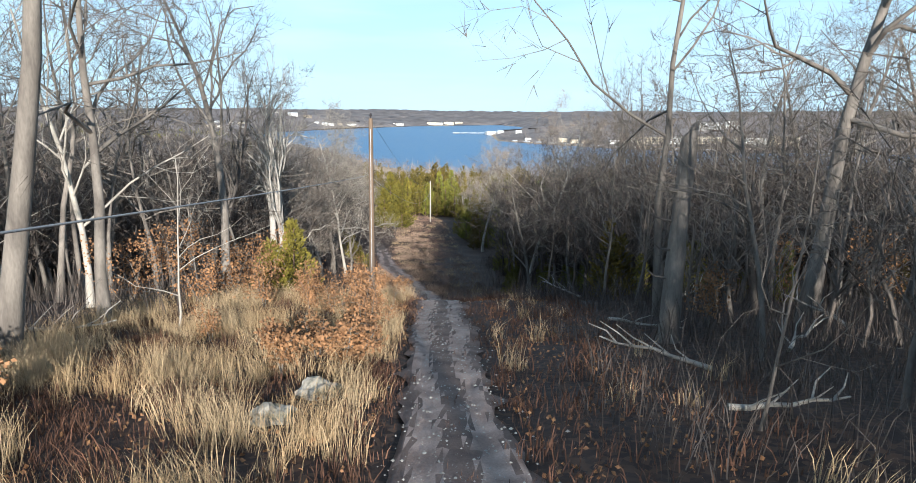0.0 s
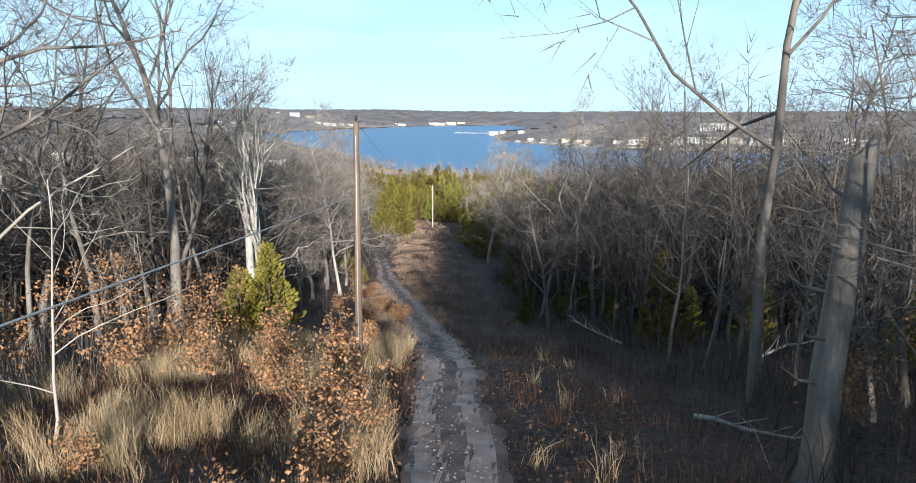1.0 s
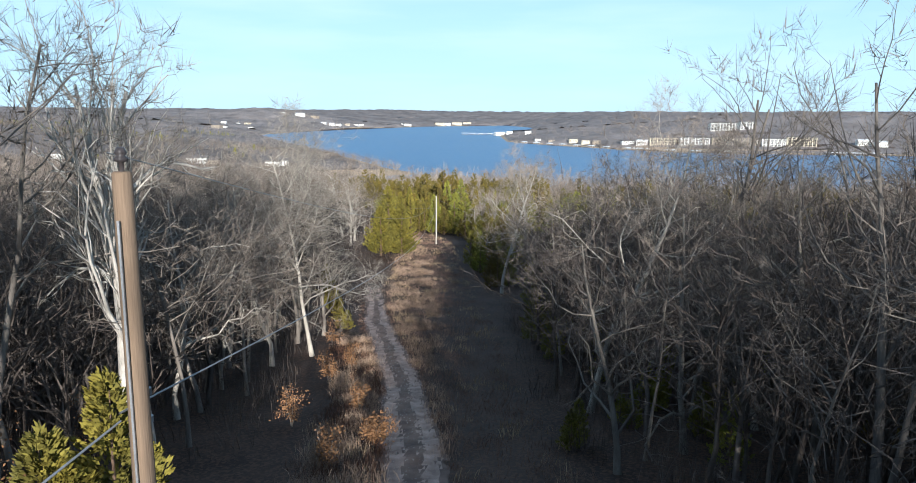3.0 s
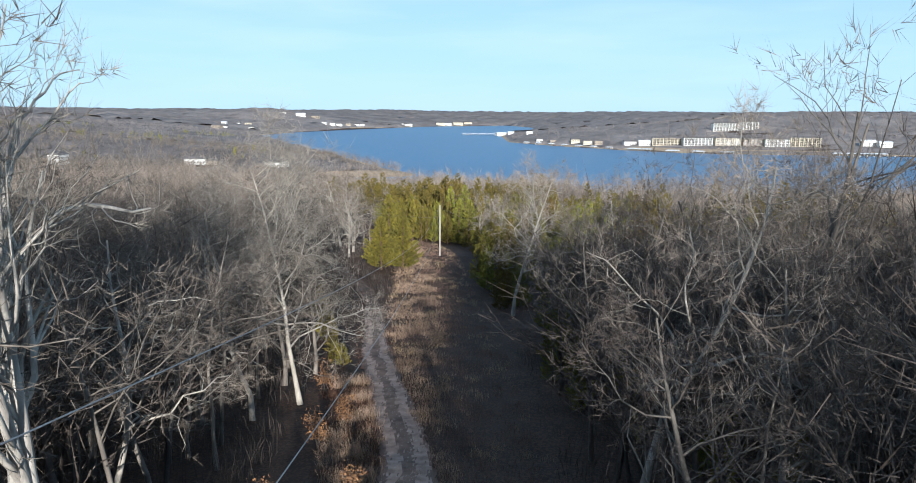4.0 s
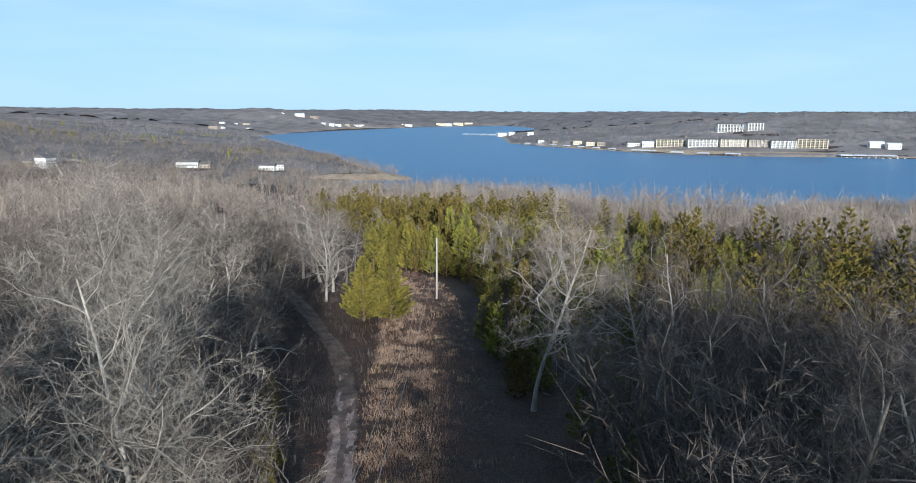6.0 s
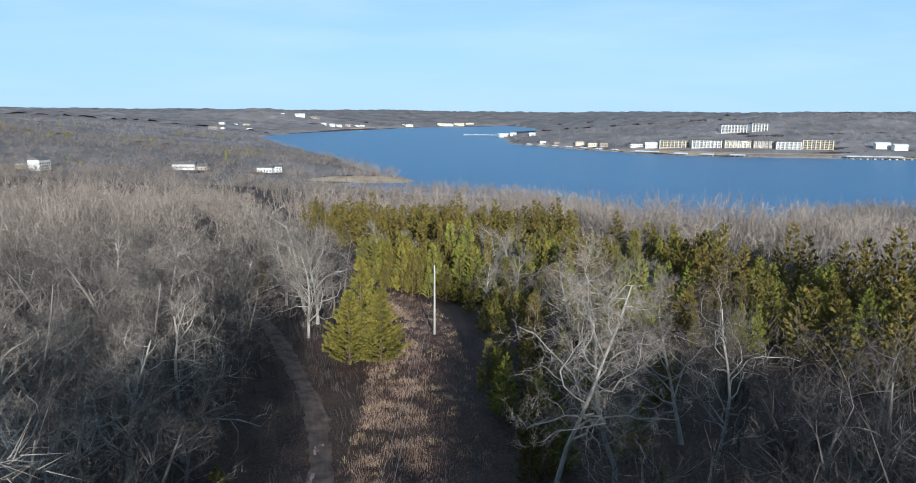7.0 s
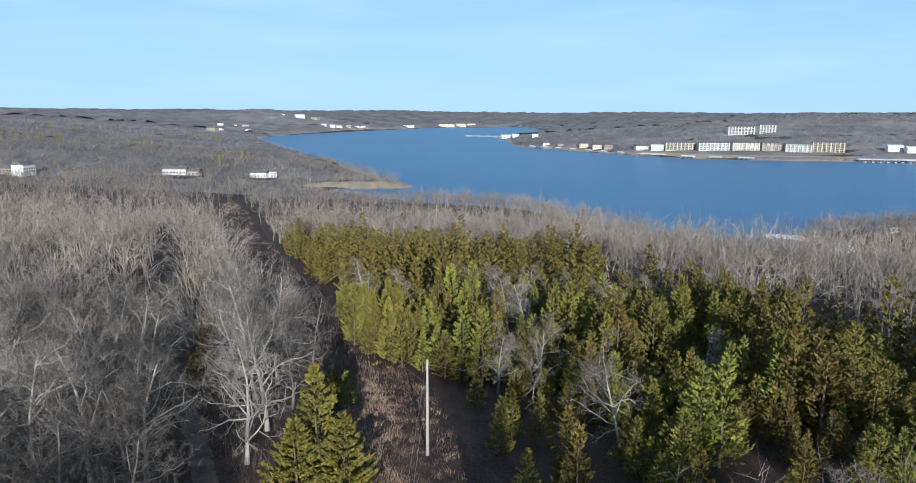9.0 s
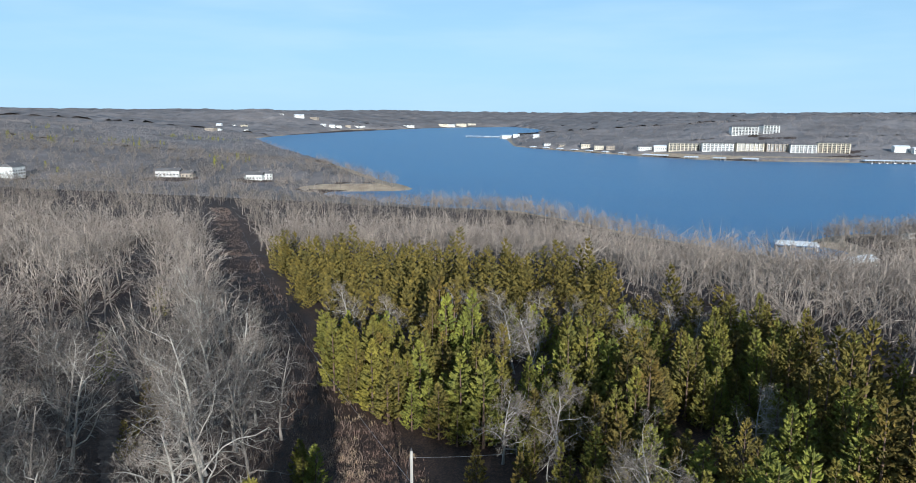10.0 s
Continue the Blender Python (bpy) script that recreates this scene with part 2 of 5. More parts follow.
def height(x, y):
    x, y = np.asarray(x, float), np.asarray(y, float)
    d = shore_distance(x, y)
    far = LAKE + np.interp(d, [-80, -6, 0, 5, 60, 200, 390, 520, 800, 1200, 3000], [-7, -1.6, -0.2, 1.3, 8, 20, 36, 42, 55, 61, 66])
    far = far + smooth(80, 600, d) * (5.5 * swell(x, y, 900, 1) + 2.0 * swell(x, y, 230, 2))
    far = far - 11 * np.exp(-((x + 450) / 160) ** 2 - ((y - 820) / 170) ** 2)
    far = far + 34 * np.exp(-((x + 760) / 260) ** 2 - ((y - 3000) / 260) ** 2)
    hill = np.interp(y, [-400, -60, 0, 12, 35, 51, 78, 107, 137, 159, 175, 190, 206, 300, 400, 470], [4, -1.5, -4.0, -5.6, -9.5, -13.9, -19.6, -23.4, -26.2, -27.2, -27.2, -28.6, -30.4, -35, -45, -54])
    hill = hill - 13 * smooth(25, 130, x) * smooth(200, 420, y)
    # unseen rise behind the start, added to throw shade on the right-hand wood
    hill = hill + 8 * smooth(-2, -45, y) * smooth(2, 16, x + 0.15 * y)
    hill = hill + smooth(12, 80, np.abs(x)) * 1.6 * swell(x, y, 70, 3)
    w = smooth(460, 330, y) * smooth(520, 260, np.abs(x))
    return far * (1 - w) + hill * w + 0.06 * swell(x, y, 5.5, 4) + 0.025 * swell(x, y, 1.9, 5)


def ground_at(x, y):
    return float(height(np.array([x]), np.array([y]))[0])


ROAD = [(0.6, -30), (0.3, 5), (-0.2, 20), (-0.6, 35), (-1.5, 51), (-4.6, 80), (-9.6, 107), (-13.0, 133), (-16.3, 148), (-22, 162), (-31, 182), (-48, 214), (-60, 245), (-82, 300), (-112, 370)]
CUT = [(0.5, -40), (0.3, 20), (-1.5, 60), (-3.5, 110), (-6.5, 160), (-10, 188), (-15.5, 206), (-26.5, 231), (-37, 256), (-53, 299), (-80, 368), (-120, 478), (-150, 555)]


def dense(line, step):
    """A smooth line of points about step metres apart through the given ones."""
    p = np.array(line, float)
    s = np.concatenate([[0], np.cumsum(np.hypot(*np.diff(p, axis=0).T))])
    q = np.arange(0, s[-1], step)
    out = np.stack([np.interp(q, s, p[:, 0]), np.interp(q, s, p[:, 1])], 1)
    k = max(3, int(9 / step) | 1)
    pad = np.pad(out, ((k // 2, k // 2), (0, 0)), mode="edge")
    return np.stack([np.convolve(pad[:, i], np.ones(k) / k, mode="valid") for i in (0, 1)], 1)


ROAD_LINE, CUT_LINE = dense(ROAD, 0.6), dense(CUT, 3.0)


def distance_to(line, x, y):
    x, y = np.asarray(x, float), np.asarray(y, float)
    best = np.full(x.shape, 1e9)
    for px, py in line:
        best = np.minimum(best, (x - px) ** 2 + (y - py) ** 2)
    return np.sqrt(best)


# ---- builders ----
def mesh_of(name, verts, faces, mat, flat=True):
    me = bpy.data.meshes.new(name)
    me.from_pydata([tuple(v) for v in verts], [], faces)
    me.materials.append(mat)
    if not flat:
        me.polygons.foreach_set("use_smooth", [True] * len(me.polygons))
    me.update()
    return me


def tri_mesh(name, verts, tris, mat, smooth_faces=False):
    """A mesh from number arrays: n x 3 places and m x 3 corners."""
    verts, tris = np.asarray(verts, np.float32), np.asarray(tris, np.int32)
    me = bpy.data.meshes.new(name)
    me.vertices.add(len(verts))
    me.vertices.foreach_set("co", verts.ravel())
    me.loops.add(tris.size)
    me.loops.foreach_set("vertex_index", tris.ravel())
    me.polygons.add(len(tris))
    me.polygons.foreach_set("loop_start", np.arange(0, tris.size, 3, dtype=np.int32))
    if smooth_faces:
        me.polygons.foreach_set("use_smooth", np.ones(len(tris), bool))
    me.materials.append(mat)
    me.update(calc_edges=True)
    return me


def part(name, data, parent, label="", at=None):
    """One mesh as a part of a thing or of a part."""
    ob = new(name, data)
    ob.parent = parent
    if at is not None:
        ob.matrix_basis = at
    return tagged(ob, label) if label else ob


def thing(name, at, label, category, group="", kind=""):
    ob = new(name)
    ob.matrix_basis = at
    return tagged(ob, label, category, group, kind)


def bm_mesh(name, bm, mat):
    me = bpy.data.meshes.new(name)
    bm.to_mesh(me)
    bm.free()
    me.materials.append(mat)
    return me


def box(bm, x0, x1, y0, y1, z0, z1, bevel=0.0):
    made = bmesh.ops.create_cube(bm, size=1, matrix=Matrix.Translation(((x0 + x1) / 2, (y0 + y1) / 2, (z0 + z1) / 2)) @ Matrix.Diagonal((x1 - x0, y1 - y0, z1 - z0, 1)))
    if bevel:
        edges = list({e for v in made["verts"] for e in v.link_edges})
        bmesh.ops.bevel(bm, geom=edges, offset=bevel, segments=1, affect="EDGES")


class Soup:
    """Collects places and triangles for one mesh."""

    def __init__(self):
        self.v, self.t, self.n = [], [], 0

    def add(self, verts, tris):
        verts = np.asarray(verts, float)
        self.v.append(verts)
        self.t.append(np.asarray(tris, int) + self.n)
        self.n += len(verts)

    def tube(self, points, radii, sides):
        """A tapered tube along points; the far end closes to a tip."""
        p = np.asarray(points, float)
        ways = np.gradient(p, axis=0)
        ways /= np.linalg.norm(ways, axis=1)[:, None] + 1e-9
        side = np.cross(ways[0], (0.31, 0.17, 0.93) if abs(ways[0][2]) < 0.9 else (1, 0.2, 0))
        rings = []
        for q, w, r in zip(p, ways, radii):
            side = side - w * side.dot(w)
            side /= np.linalg.norm(side) + 1e-9
            up = np.cross(w, side)
            a = np.arange(sides) * 2 * math.pi / sides
            rings.append(q + r * (np.cos(a)[:, None] * side + np.sin(a)[:, None] * up))
        tris, i = [], np.arange(sides)
        j = (i + 1) % sides
        for k in range(len(p) - 1):
            a, b = k * sides, (k + 1) * sides
            tris += [np.stack([a + i, a + j, b + j], 1), np.stack([a + i, b + j, b + i], 1)]
        self.add(np.concatenate(rings), np.concatenate(tris))

    def sliver(self, a, b, width, rng):
        """A thin blade from a to b."""
        a, b = np.asarray(a, float), np.asarray(b, float)
        s = np.cross(b - a, rng.normal(size=3))
        s *= width / 2 / (np.linalg.norm(s) + 1e-9)
        self.add([a - s, a + s, b], [[0, 1, 2]])

    def arrays(self):
        return np.concatenate(self.v), np.concatenate(self.t)

    def mesh(self, name, mat, smooth_faces=False):
        return tri_mesh(name, *self.arrays(), mat, smooth_faces)


def turned(way, angle, spin):
    """way bent by angle, towards the side that spin names."""
    w = way / np.linalg.norm(way)
    a = np.cross(w, (0, 0, 1) if abs(w[2]) < 0.95 else (1, 0, 0))
    a /= np.linalg.norm(a)
    b = np.cross(w, a)
    return math.cos(angle) * w + math.sin(angle) * (math.cos(spin) * a + math.sin(spin) * b)


def grow(rng, tall, girth, fork=0.45, spread=0.75, limbs=11, depth=3, lean=(0, 0), stems=1, twigs=4, twig_width=0.026, droop=0.0, gnarl=0.12, knees=0):
    """A bare broadleaf tree: trunk and limbs in one soup, fine twigs in another."""
    wood, fine = Soup(), Soup()

    def branch(start, way, length, radius, level):
        n = (7 if level == 0 else 5 if level == 1 else 3) + (knees if 0 < level < 3 else 1 if knees and level == 3 else 0)
        pts, w = [np.array(start, float)], np.array(way, float)
        for k in range(n):
            bend = gnarl * (0.5 if level == 0 else 1.0 + 0.5 * level)
            w = w + rng.normal(size=3) * bend
            w[2] += (0.03 if level == 0 else 0.05) - droop * level
            w /= np.linalg.norm(w)
            pts.append(pts[-1] + w * length / n)
        pts = np.array(pts)
        radii = np.linspace(radius, radius * (0.22 if level == 0 else 0.25), n + 1)
        if level == 0:
            radii[0] *= 1.35
        if level <= 2:
            wood.tube(pts, radii, (8, 5, 3)[level])
        else:
            fine.tube(*((pts, radii) if knees else (pts[[0, -1]], radii[[0, -1]])), 3)
        if level < depth:
            count = limbs if level == 0 else max(3, int(limbs * (0.5 if level == 1 else 0.42)))
            for k in range(count):
                f = fork + (1 - fork) * (k + rng.random()) / count if level == 0 else 0.2 + 0.8 * (k + rng.random()) / count
                i = min(int(f * n), n - 1)
                u = f * n - i
                p, w = pts[i] * (1 - u) + pts[i + 1] * u, pts[i + 1] - pts[i]
                reach = length * (0.52 if level == 0 else 0.5) * (1.15 - 0.65 * f if level == 0 else 1.1 - 0.5 * f) * (0.75 + 0.5 * rng.random())
                r = (radii[i] * (1 - u) + radii[i + 1] * u) * (0.55 if level == 0 else 0.6)
                branch(p, turned(w, spread * (0.7 + 0.6 * rng.random()), rng.random() * 6.283), reach, r, level + 1)
        else:
            for k in range(twigs):
                f = 0.15 + 0.85 * rng.random()
                i = min(int(f * n), n - 1)
                p = pts[i] + (pts[i + 1] - pts[i]) * (f * n - i)
                w = turned(pts[i + 1] - pts[i], 0.35 + 0.6 * rng.random(), rng.random() * 6.283)
                w[2] += 0.15
                fine.sliver(p, p + w * (0.35 + 0.55 * rng.random()) * (tall / 15), twig_width, rng)

    for s in range(stems):
        a = s * 6.283 / max(stems, 1) + rng.random()
        out = 0.0 if stems == 1 else 0.11
        way = np.array((lean[0] + out * math.cos(a), lean[1] + out * math.sin(a), 1.0))
        branch((0.12 * math.cos(a) * (stems > 1), 0.12 * math.sin(a) * (stems > 1), -0.25), way / np.linalg.norm(way), tall * (1 if s == 0 else 0.75 + 0.25 * rng.random()), girth * (1 if s == 0 else 0.75), 0)
    return wood, fine


def tree_kind(rng, bark, twig, **how):
    wood, fine = grow(rng, **how)
    return wood.mesh("trunk", bark, True), fine.mesh("crown", twig)


def plant_tree(kind, x, y, spin=0.0, size=1.0, label="leafless grey oak tree standing in leaf litter", group="bare trees of the wood", tall=1.0, name="bare_tree"):
    at = Matrix.Translation((x, y, ground_at(x, y) - 0.03)) @ Matrix.Rotation(spin, 4, "Z") @ Matrix.Diagonal((size, size, size * tall, 1))
    ob = thing(name, at, label, "tree", group)
    part("trunk", kind[0], ob)
    part("crown", kind[1], ob, "bare twiggy crown")
    return ob

# ---- ground, water, road ----
def lines(near, step, far, grow_by):
    out, d = list(np.arange(near[0], near[1] + 1e-6, step)), step
    while out[-1] < far[1]:
        d *= grow_by
        out.append(out[-1] + d)
    d, low = step, []
    v = near[0]
    while v > far[0]:
        d *= grow_by
        v -= d
        low.append(v)
    return np.array(low[::-1] + out)


def build_ground():
    gx, gy = lines((-26, 26), 0.8, (-4200, 4200), 1.075), lines((-12, 235), 1.0, (-700, 4900), 1.055)
    X, Y = np.meshgrid(gx, gy)
    Z = height(X, Y)
    near = np.abs(X) < 130
    dr = np.full(X.shape, 1e9)
    dr[near] = distance_to(ROAD_LINE[::3], X[near], Y[near])
    Z = Z - 0.14 * smooth(1.9, 1.2, dr)
    w, h = len(gx), len(gy)
    i = (np.arange(h - 1)[:, None] * w + np.arange(w - 1)[None]).ravel()
    tris = np.concatenate([np.stack([i, i + 1, i + w + 1], 1), np.stack([i, i + w + 1, i + w], 1)])
    ob = new("ground", tri_mesh("ground", np.stack([X, Y, Z], -1).reshape(-1, 3), tris, LITTER, True))
    tagged(ob, "wooded hillside floor of brown leaf litter sloping to a lake", "ground", kind="structure")


def build_water():
    bm = bmesh.new()
    bmesh.ops.create_grid(bm, x_segments=8, y_segments=8, size=1, matrix=Matrix.Translation((300, 2650, LAKE)) @ Matrix.Diagonal((3300, 2240, 1, 1)))
    ob = new("water", bm_mesh("water", bm, WATER))
    tagged(ob, "blue lake water with small wind ripples", "lake", kind="structure")


def build_road():
    p = ROAD_LINE
    way = np.gradient(p, axis=0)
    way /= np.linalg.norm(way, axis=1)[:, None]
    side = np.stack([way[:, 1], -way[:, 0]], 1)
    across = np.linspace(-1.4, 1.4, 21)
    XY = p[:, None] + side[:, None] * across[None, :, None] * (0.78 + 0.42 * smooth(22, 55, p[:, 1])[:, None, None] - 0.40 * smooth(95, 135, p[:, 1])[:, None, None] + 0.07 * np.sin(p[:, 1] * 0.31)[:, None, None] + 0.05 * np.sin(p[:, 1] * 0.83)[:, None, None])
    rut = -0.06 * np.exp(-((np.abs(across) - 0.72) / 0.22) ** 2) - 0.10 * smooth(1.05, 1.45, np.abs(across))
    ragged = np.random.default_rng(6).normal(size=(len(p), 2)) * 0.16
    XY[:, 0] += side * ragged[:, :1]
    XY[:, -1] += side * ragged[:, 1:]
    Z = height(XY[..., 0], XY[..., 1]) + 0.03 + rut[None] + np.random.default_rng(3).normal(size=XY.shape[:2]) * 0.014
    h, w = XY.shape[:2]
    i = (np.arange(h - 1)[:, None] * w + np.arange(w - 1)[None]).ravel()
    tris = np.concatenate([np.stack([i, i + 1, i + w + 1], 1), np.stack([i, i + w + 1, i + w], 1)])
    me = tri_mesh("road", np.concatenate([XY, Z[..., None]], -1).reshape(-1, 3), tris, GRAVEL, True)
    me.materials.append(EARTH)
    me.materials.append(SHADED_DIRT)
    mid = XY.reshape(-1, 2)[tris[:, 0]]
    off = np.abs(np.broadcast_to(across, (h, w)).reshape(-1)[tris].mean(axis=1) + 0.12 * swell(mid[:, 1], mid[:, 1] * 0.3, 7, 5))
    worn = np.abs(off - 0.72) + 0.10 * np.random.default_rng(8).normal(size=len(mid)) > 0.34
    # past y of about 128 the track takes the dirt with shade painted in
    me.polygons.foreach_set("material_index", np.where(mid[:, 1] + 9 * swell(mid[:, 0] * 3, mid[:, 1], 6, 9) > 128, 2, worn).astype(np.int32))
    ob = new("road", me)
    tagged(ob, "rutted gravel track running down through the wood", "track", kind="structure")
    rng = np.random.default_rng(4)
    s = Soup()
    ys = rng.random(4200) ** 1.5 * 95 + 3
    xs = np.interp(ys, [q[1] for q in ROAD[:8]], [q[0] for q in ROAD[:8]]) + rng.normal(size=4200) * 0.7
    for x, y, z in zip(xs, ys, height(xs, ys) + 0.03):
        r = 0.012 + 0.03 * rng.random() ** 3
        c = np.array([(1, 0, 0), (-1, 0, 0), (0, 1, 0), (0, -1, 0), (0, 0, 0.8), (0, 0, -0.6)]) * r * (0.7 + 0.6 * rng.random((6, 3))) + (x, y, z)
        s.add(c, [[0, 2, 4], [2, 1, 4], [1, 3, 4], [3, 0, 4]])
    tagged(new("gravel_stones", s.mesh("gravel_stones", STONE)), "pale loose stones scattered along the gravel track", "stones", kind="stuff")


build_ground()
build_water()
build_road()

# ---- poles and wires ----
def turned_solid(name, mat, profile, sides=12, wobble=0.0):
    """A round solid from (radius, height) pairs."""
    verts, faces, rng = [], [], np.random.default_rng(9)
    for r, z in profile:
        for k in range(sides):
            a = 6.2832 * k / sides
            q = r * (1 + wobble * (rng.random() - 0.5))
            verts.append((q * math.cos(a), q * math.sin(a), z))
    for j in range(len(profile) - 1):
        for k in range(sides):
            faces.append((j * sides + k, j * sides + (k + 1) % sides, (j + 1) * sides + (k + 1) % sides, (j + 1) * sides + k))
    faces.append(tuple(range(len(verts) - sides, len(verts))))
    return mesh_of(name, verts, faces, mat, flat=False)


def utility_pole(x, y, top, mat, label, lean=(0, 0), crossarm=False):
    z = ground_at(x, y)
    ob = thing("utility_pole", Matrix.Translation((x, y, z)) @ pose(0, 0, 0, lean[1], lean[0], 0), label, "pole", "poles of the power line")
    h = top - z
    shaft = [(0.165 - 0.06 * k / 10 + (0.012 if k == 0 else 0), -0.1 + (h + 0.1) * k / 10) for k in range(11)]
    part("shaft", turned_solid("shaft", mat, shaft + [(0.085, h + 0.02)], wobble=0.08), ob)
    part("insulator", turned_solid("insulator", PORCELAIN, [(0.03, h), (0.03, h + 0.12), (0.075, h + 0.13), (0.075, h + 0.17), (0.045, h + 0.19), (0.07, h + 0.22), (0.04, h + 0.28)]), ob, "dark pin insulator")
    for k, dz in enumerate((2.6, 2.95)):
        bm = bmesh.new()
        box(bm, -0.05, 0.05, 0.10, 0.26, h - dz - 0.05, h - dz + 0.05, 0.01)
        part("bracket", bm_mesh("bracket", bm, METAL), ob, "small galvanised wire bracket")
    bm = bmesh.new()
    box(bm, -0.012, 0.012, -0.18, -0.155, 0.0, h - 0.5)
    part("ground_wire", bm_mesh("ground_wire", bm, METAL), ob)
    return ob


def wire(a, b, sag, label, r=0.014):
    a, b = np.array(a, float), np.array(b, float)
    f = np.linspace(0, 1, 25)[:, None]
    pts = a + (b - a) * f
    pts[:, 2] -= sag * 4 * (f * (1 - f))[:, 0]
    s = Soup()
    s.tube(pts, [r] * len(pts), 5)
    tagged(new("overhead_wire", s.mesh("overhead_wire", CABLE, True)), label, "cable", "wires of the power line")


utility_pole(-4.12, 36.6, -0.42, POLE_WOOD, "brown weathered wooden utility pole beside the track", lean=(0.4, 0))
utility_pole(-5.0, 175.6, -17.1, PALE_POLE, "pale silvered wooden utility pole in a mown cut", lean=(0, 0))
wire((-3.0, -45, 3.6), (-4.3, 36.6, -3.3), 0.35, "thick grey service cable strung along the track")
wire((-4.3, 36.6, -3.2), (-5.0, 175.6, -19.7), 2.2, "grey power cable sagging down the hillside cut")
wire((-4.2, 36.6, -0.2), (-5.0, 175.6, -16.8), 2.4, "thin power wire over the hillside cut", 0.008)
wire((-5.0, 175.6, -17.6), (3.5, 187.0, -23.0), 0.1, "guy wire running from the pale pole to the cedars", 0.010)
wire((-5.0, 175.6, -19.7), (-72, 352, -31.0), 3.5, "power cable following the cut towards the lake", 0.012)

# ---- trees ----
rng = np.random.default_rng(7)
BIG = [tree_kind(rng, BARK, TWIG, tall=17 + 2 * k, girth=0.24 + 0.03 * k, fork=0.36, spread=0.92, limbs=12, twigs=5, gnarl=0.17) for k in range(3)]
SLIM = [tree_kind(rng, BARK, TWIG, tall=13 + 1.5 * k, girth=0.12 + 0.015 * k, fork=0.40, spread=0.88, limbs=10, twigs=5, gnarl=0.15) for k in range(4)]
PALE = [tree_kind(rng, PALE_BARK, PALE_TWIG, tall=15 + k, girth=0.19, fork=0.28, spread=0.85, limbs=11, twigs=5, gnarl=0.17, stems=1 + k) for k in range(3)]
DARK = [tree_kind(rng, DARK_BARK, TWIG, tall=16, girth=0.20, fork=0.35, spread=0.65, limbs=9, twigs=5, gnarl=0.14, stems=3 - k) for k in range(2)]
GNARLED = [tree_kind(rng, PALE_BARK, MID_TWIG, tall=12.5 + k, girth=0.22, fork=0.24, spread=0.95, limbs=15, twigs=10, gnarl=0.22) for k in range(2)]
SAPLING = [tree_kind(rng, PALE_BARK if k % 2 else BARK, PALE_TWIG if k % 2 else TWIG, tall=5.5 + k, girth=0.045, fork=0.22, spread=1.0, limbs=9, depth=2, twigs=4, gnarl=0.16, twig_width=0.014) for k in range(4)]

BROAD = [tree_kind(np.random.default_rng(90 + k), PALE_BARK, MID_TWIG, tall=12.5 + k, girth=0.25, fork=0.16, spread=1.0, limbs=17, twigs=5, gnarl=0.2) for k in range(3)]
# low oaks with grey bark; their twigs carry the slope's shade as colour
SHADED_OAK = [tree_kind(np.random.default_rng(95 + k), BARK, SHADED_TWIG, tall=12 + k, girth=0.20, fork=0.18, spread=0.95, limbs=14, twigs=6, gnarl=0.2) for k in range(3)]
GREY, PALE_L = "leafless grey oak tree standing in leaf litter", "leafless tree with pale sunlit bark beside the cut"
taken = []


def place(kind, x, y, spin, size=1.0, label=GREY, tall=1.0):
    taken.append((x, y))
    return plant_tree(kind, x, y, spin, size, label, tall=tall)


# single trees that stand out along the way
TALL = tree_kind(rng, BARK, TWIG, tall=21, girth=0.27, fork=0.62, spread=0.8, limbs=9, twigs=5, gnarl=0.08)
place(TALL, 4.2, -14, 1.0, 1.0, "tall straight oak on the brow of the hill")
ROADSIDE = tree_kind(np.random.default_rng(106), BARK, TWIG, tall=19, girth=0.33, fork=0.5, spread=0.8, limbs=10, twigs=5, gnarl=0.07, lean=(0.19, 0.0), knees=1)
place(ROADSIDE, -11.5, 17.5, 0.0, 1.0, "tall grey oak with a thick leaning trunk")
place(PALE[0], -16.6, 32, 2.0, 0.9, "leafless tree with pale grey bark near the verge")
FORKED = tree_kind(np.random.default_rng(121), BARK, TWIG, tall=18, girth=0.27, fork=0.42, spread=0.5, limbs=10, twigs=6, gnarl=0.15, knees=2)
place(FORKED, -12.9, 40.6, 0.7, 1.05, "tall forked oak with a thick pale grey trunk")
place(DARK[0], -17.5, 49.3, 0.7, 1.0, "dark three-stemmed leafless tree in the wood")
SYCAMORE = tree_kind(np.random.default_rng(77), WHITE_BARK, PALE_TWIG, tall=17, girth=0.50, fork=0.30, spread=0.45, limbs=11, twigs=6, gnarl=0.15, stems=3, knees=2)
place(SYCAMORE, -13.6, 56.9, 1.2, 0.70, "pale multi-stemmed sycamore with white limbs", 1.45)
place(SLIM[1], -19.5, 40, 1.0)
STRAIGHT = tree_kind(np.random.default_rng(101), PALE_BARK, PALE_TWIG, tall=18.2, girth=0.19, fork=0.26, spread=1.05, limbs=22, twigs=6, gnarl=0.15, twig_width=0.02, knees=2)
place(STRAIGHT, -13.2, 88.8, 0.3, 1.0, "tall pale leafless tree with a straight trunk beside the track")
place(SLIM[3], -23.0, 82, 2.2, 0.85)
place(SLIM[2], 8.6, 28.4, 0.2, 1.15, "slender pale-barked tree rising over the dark thicket")
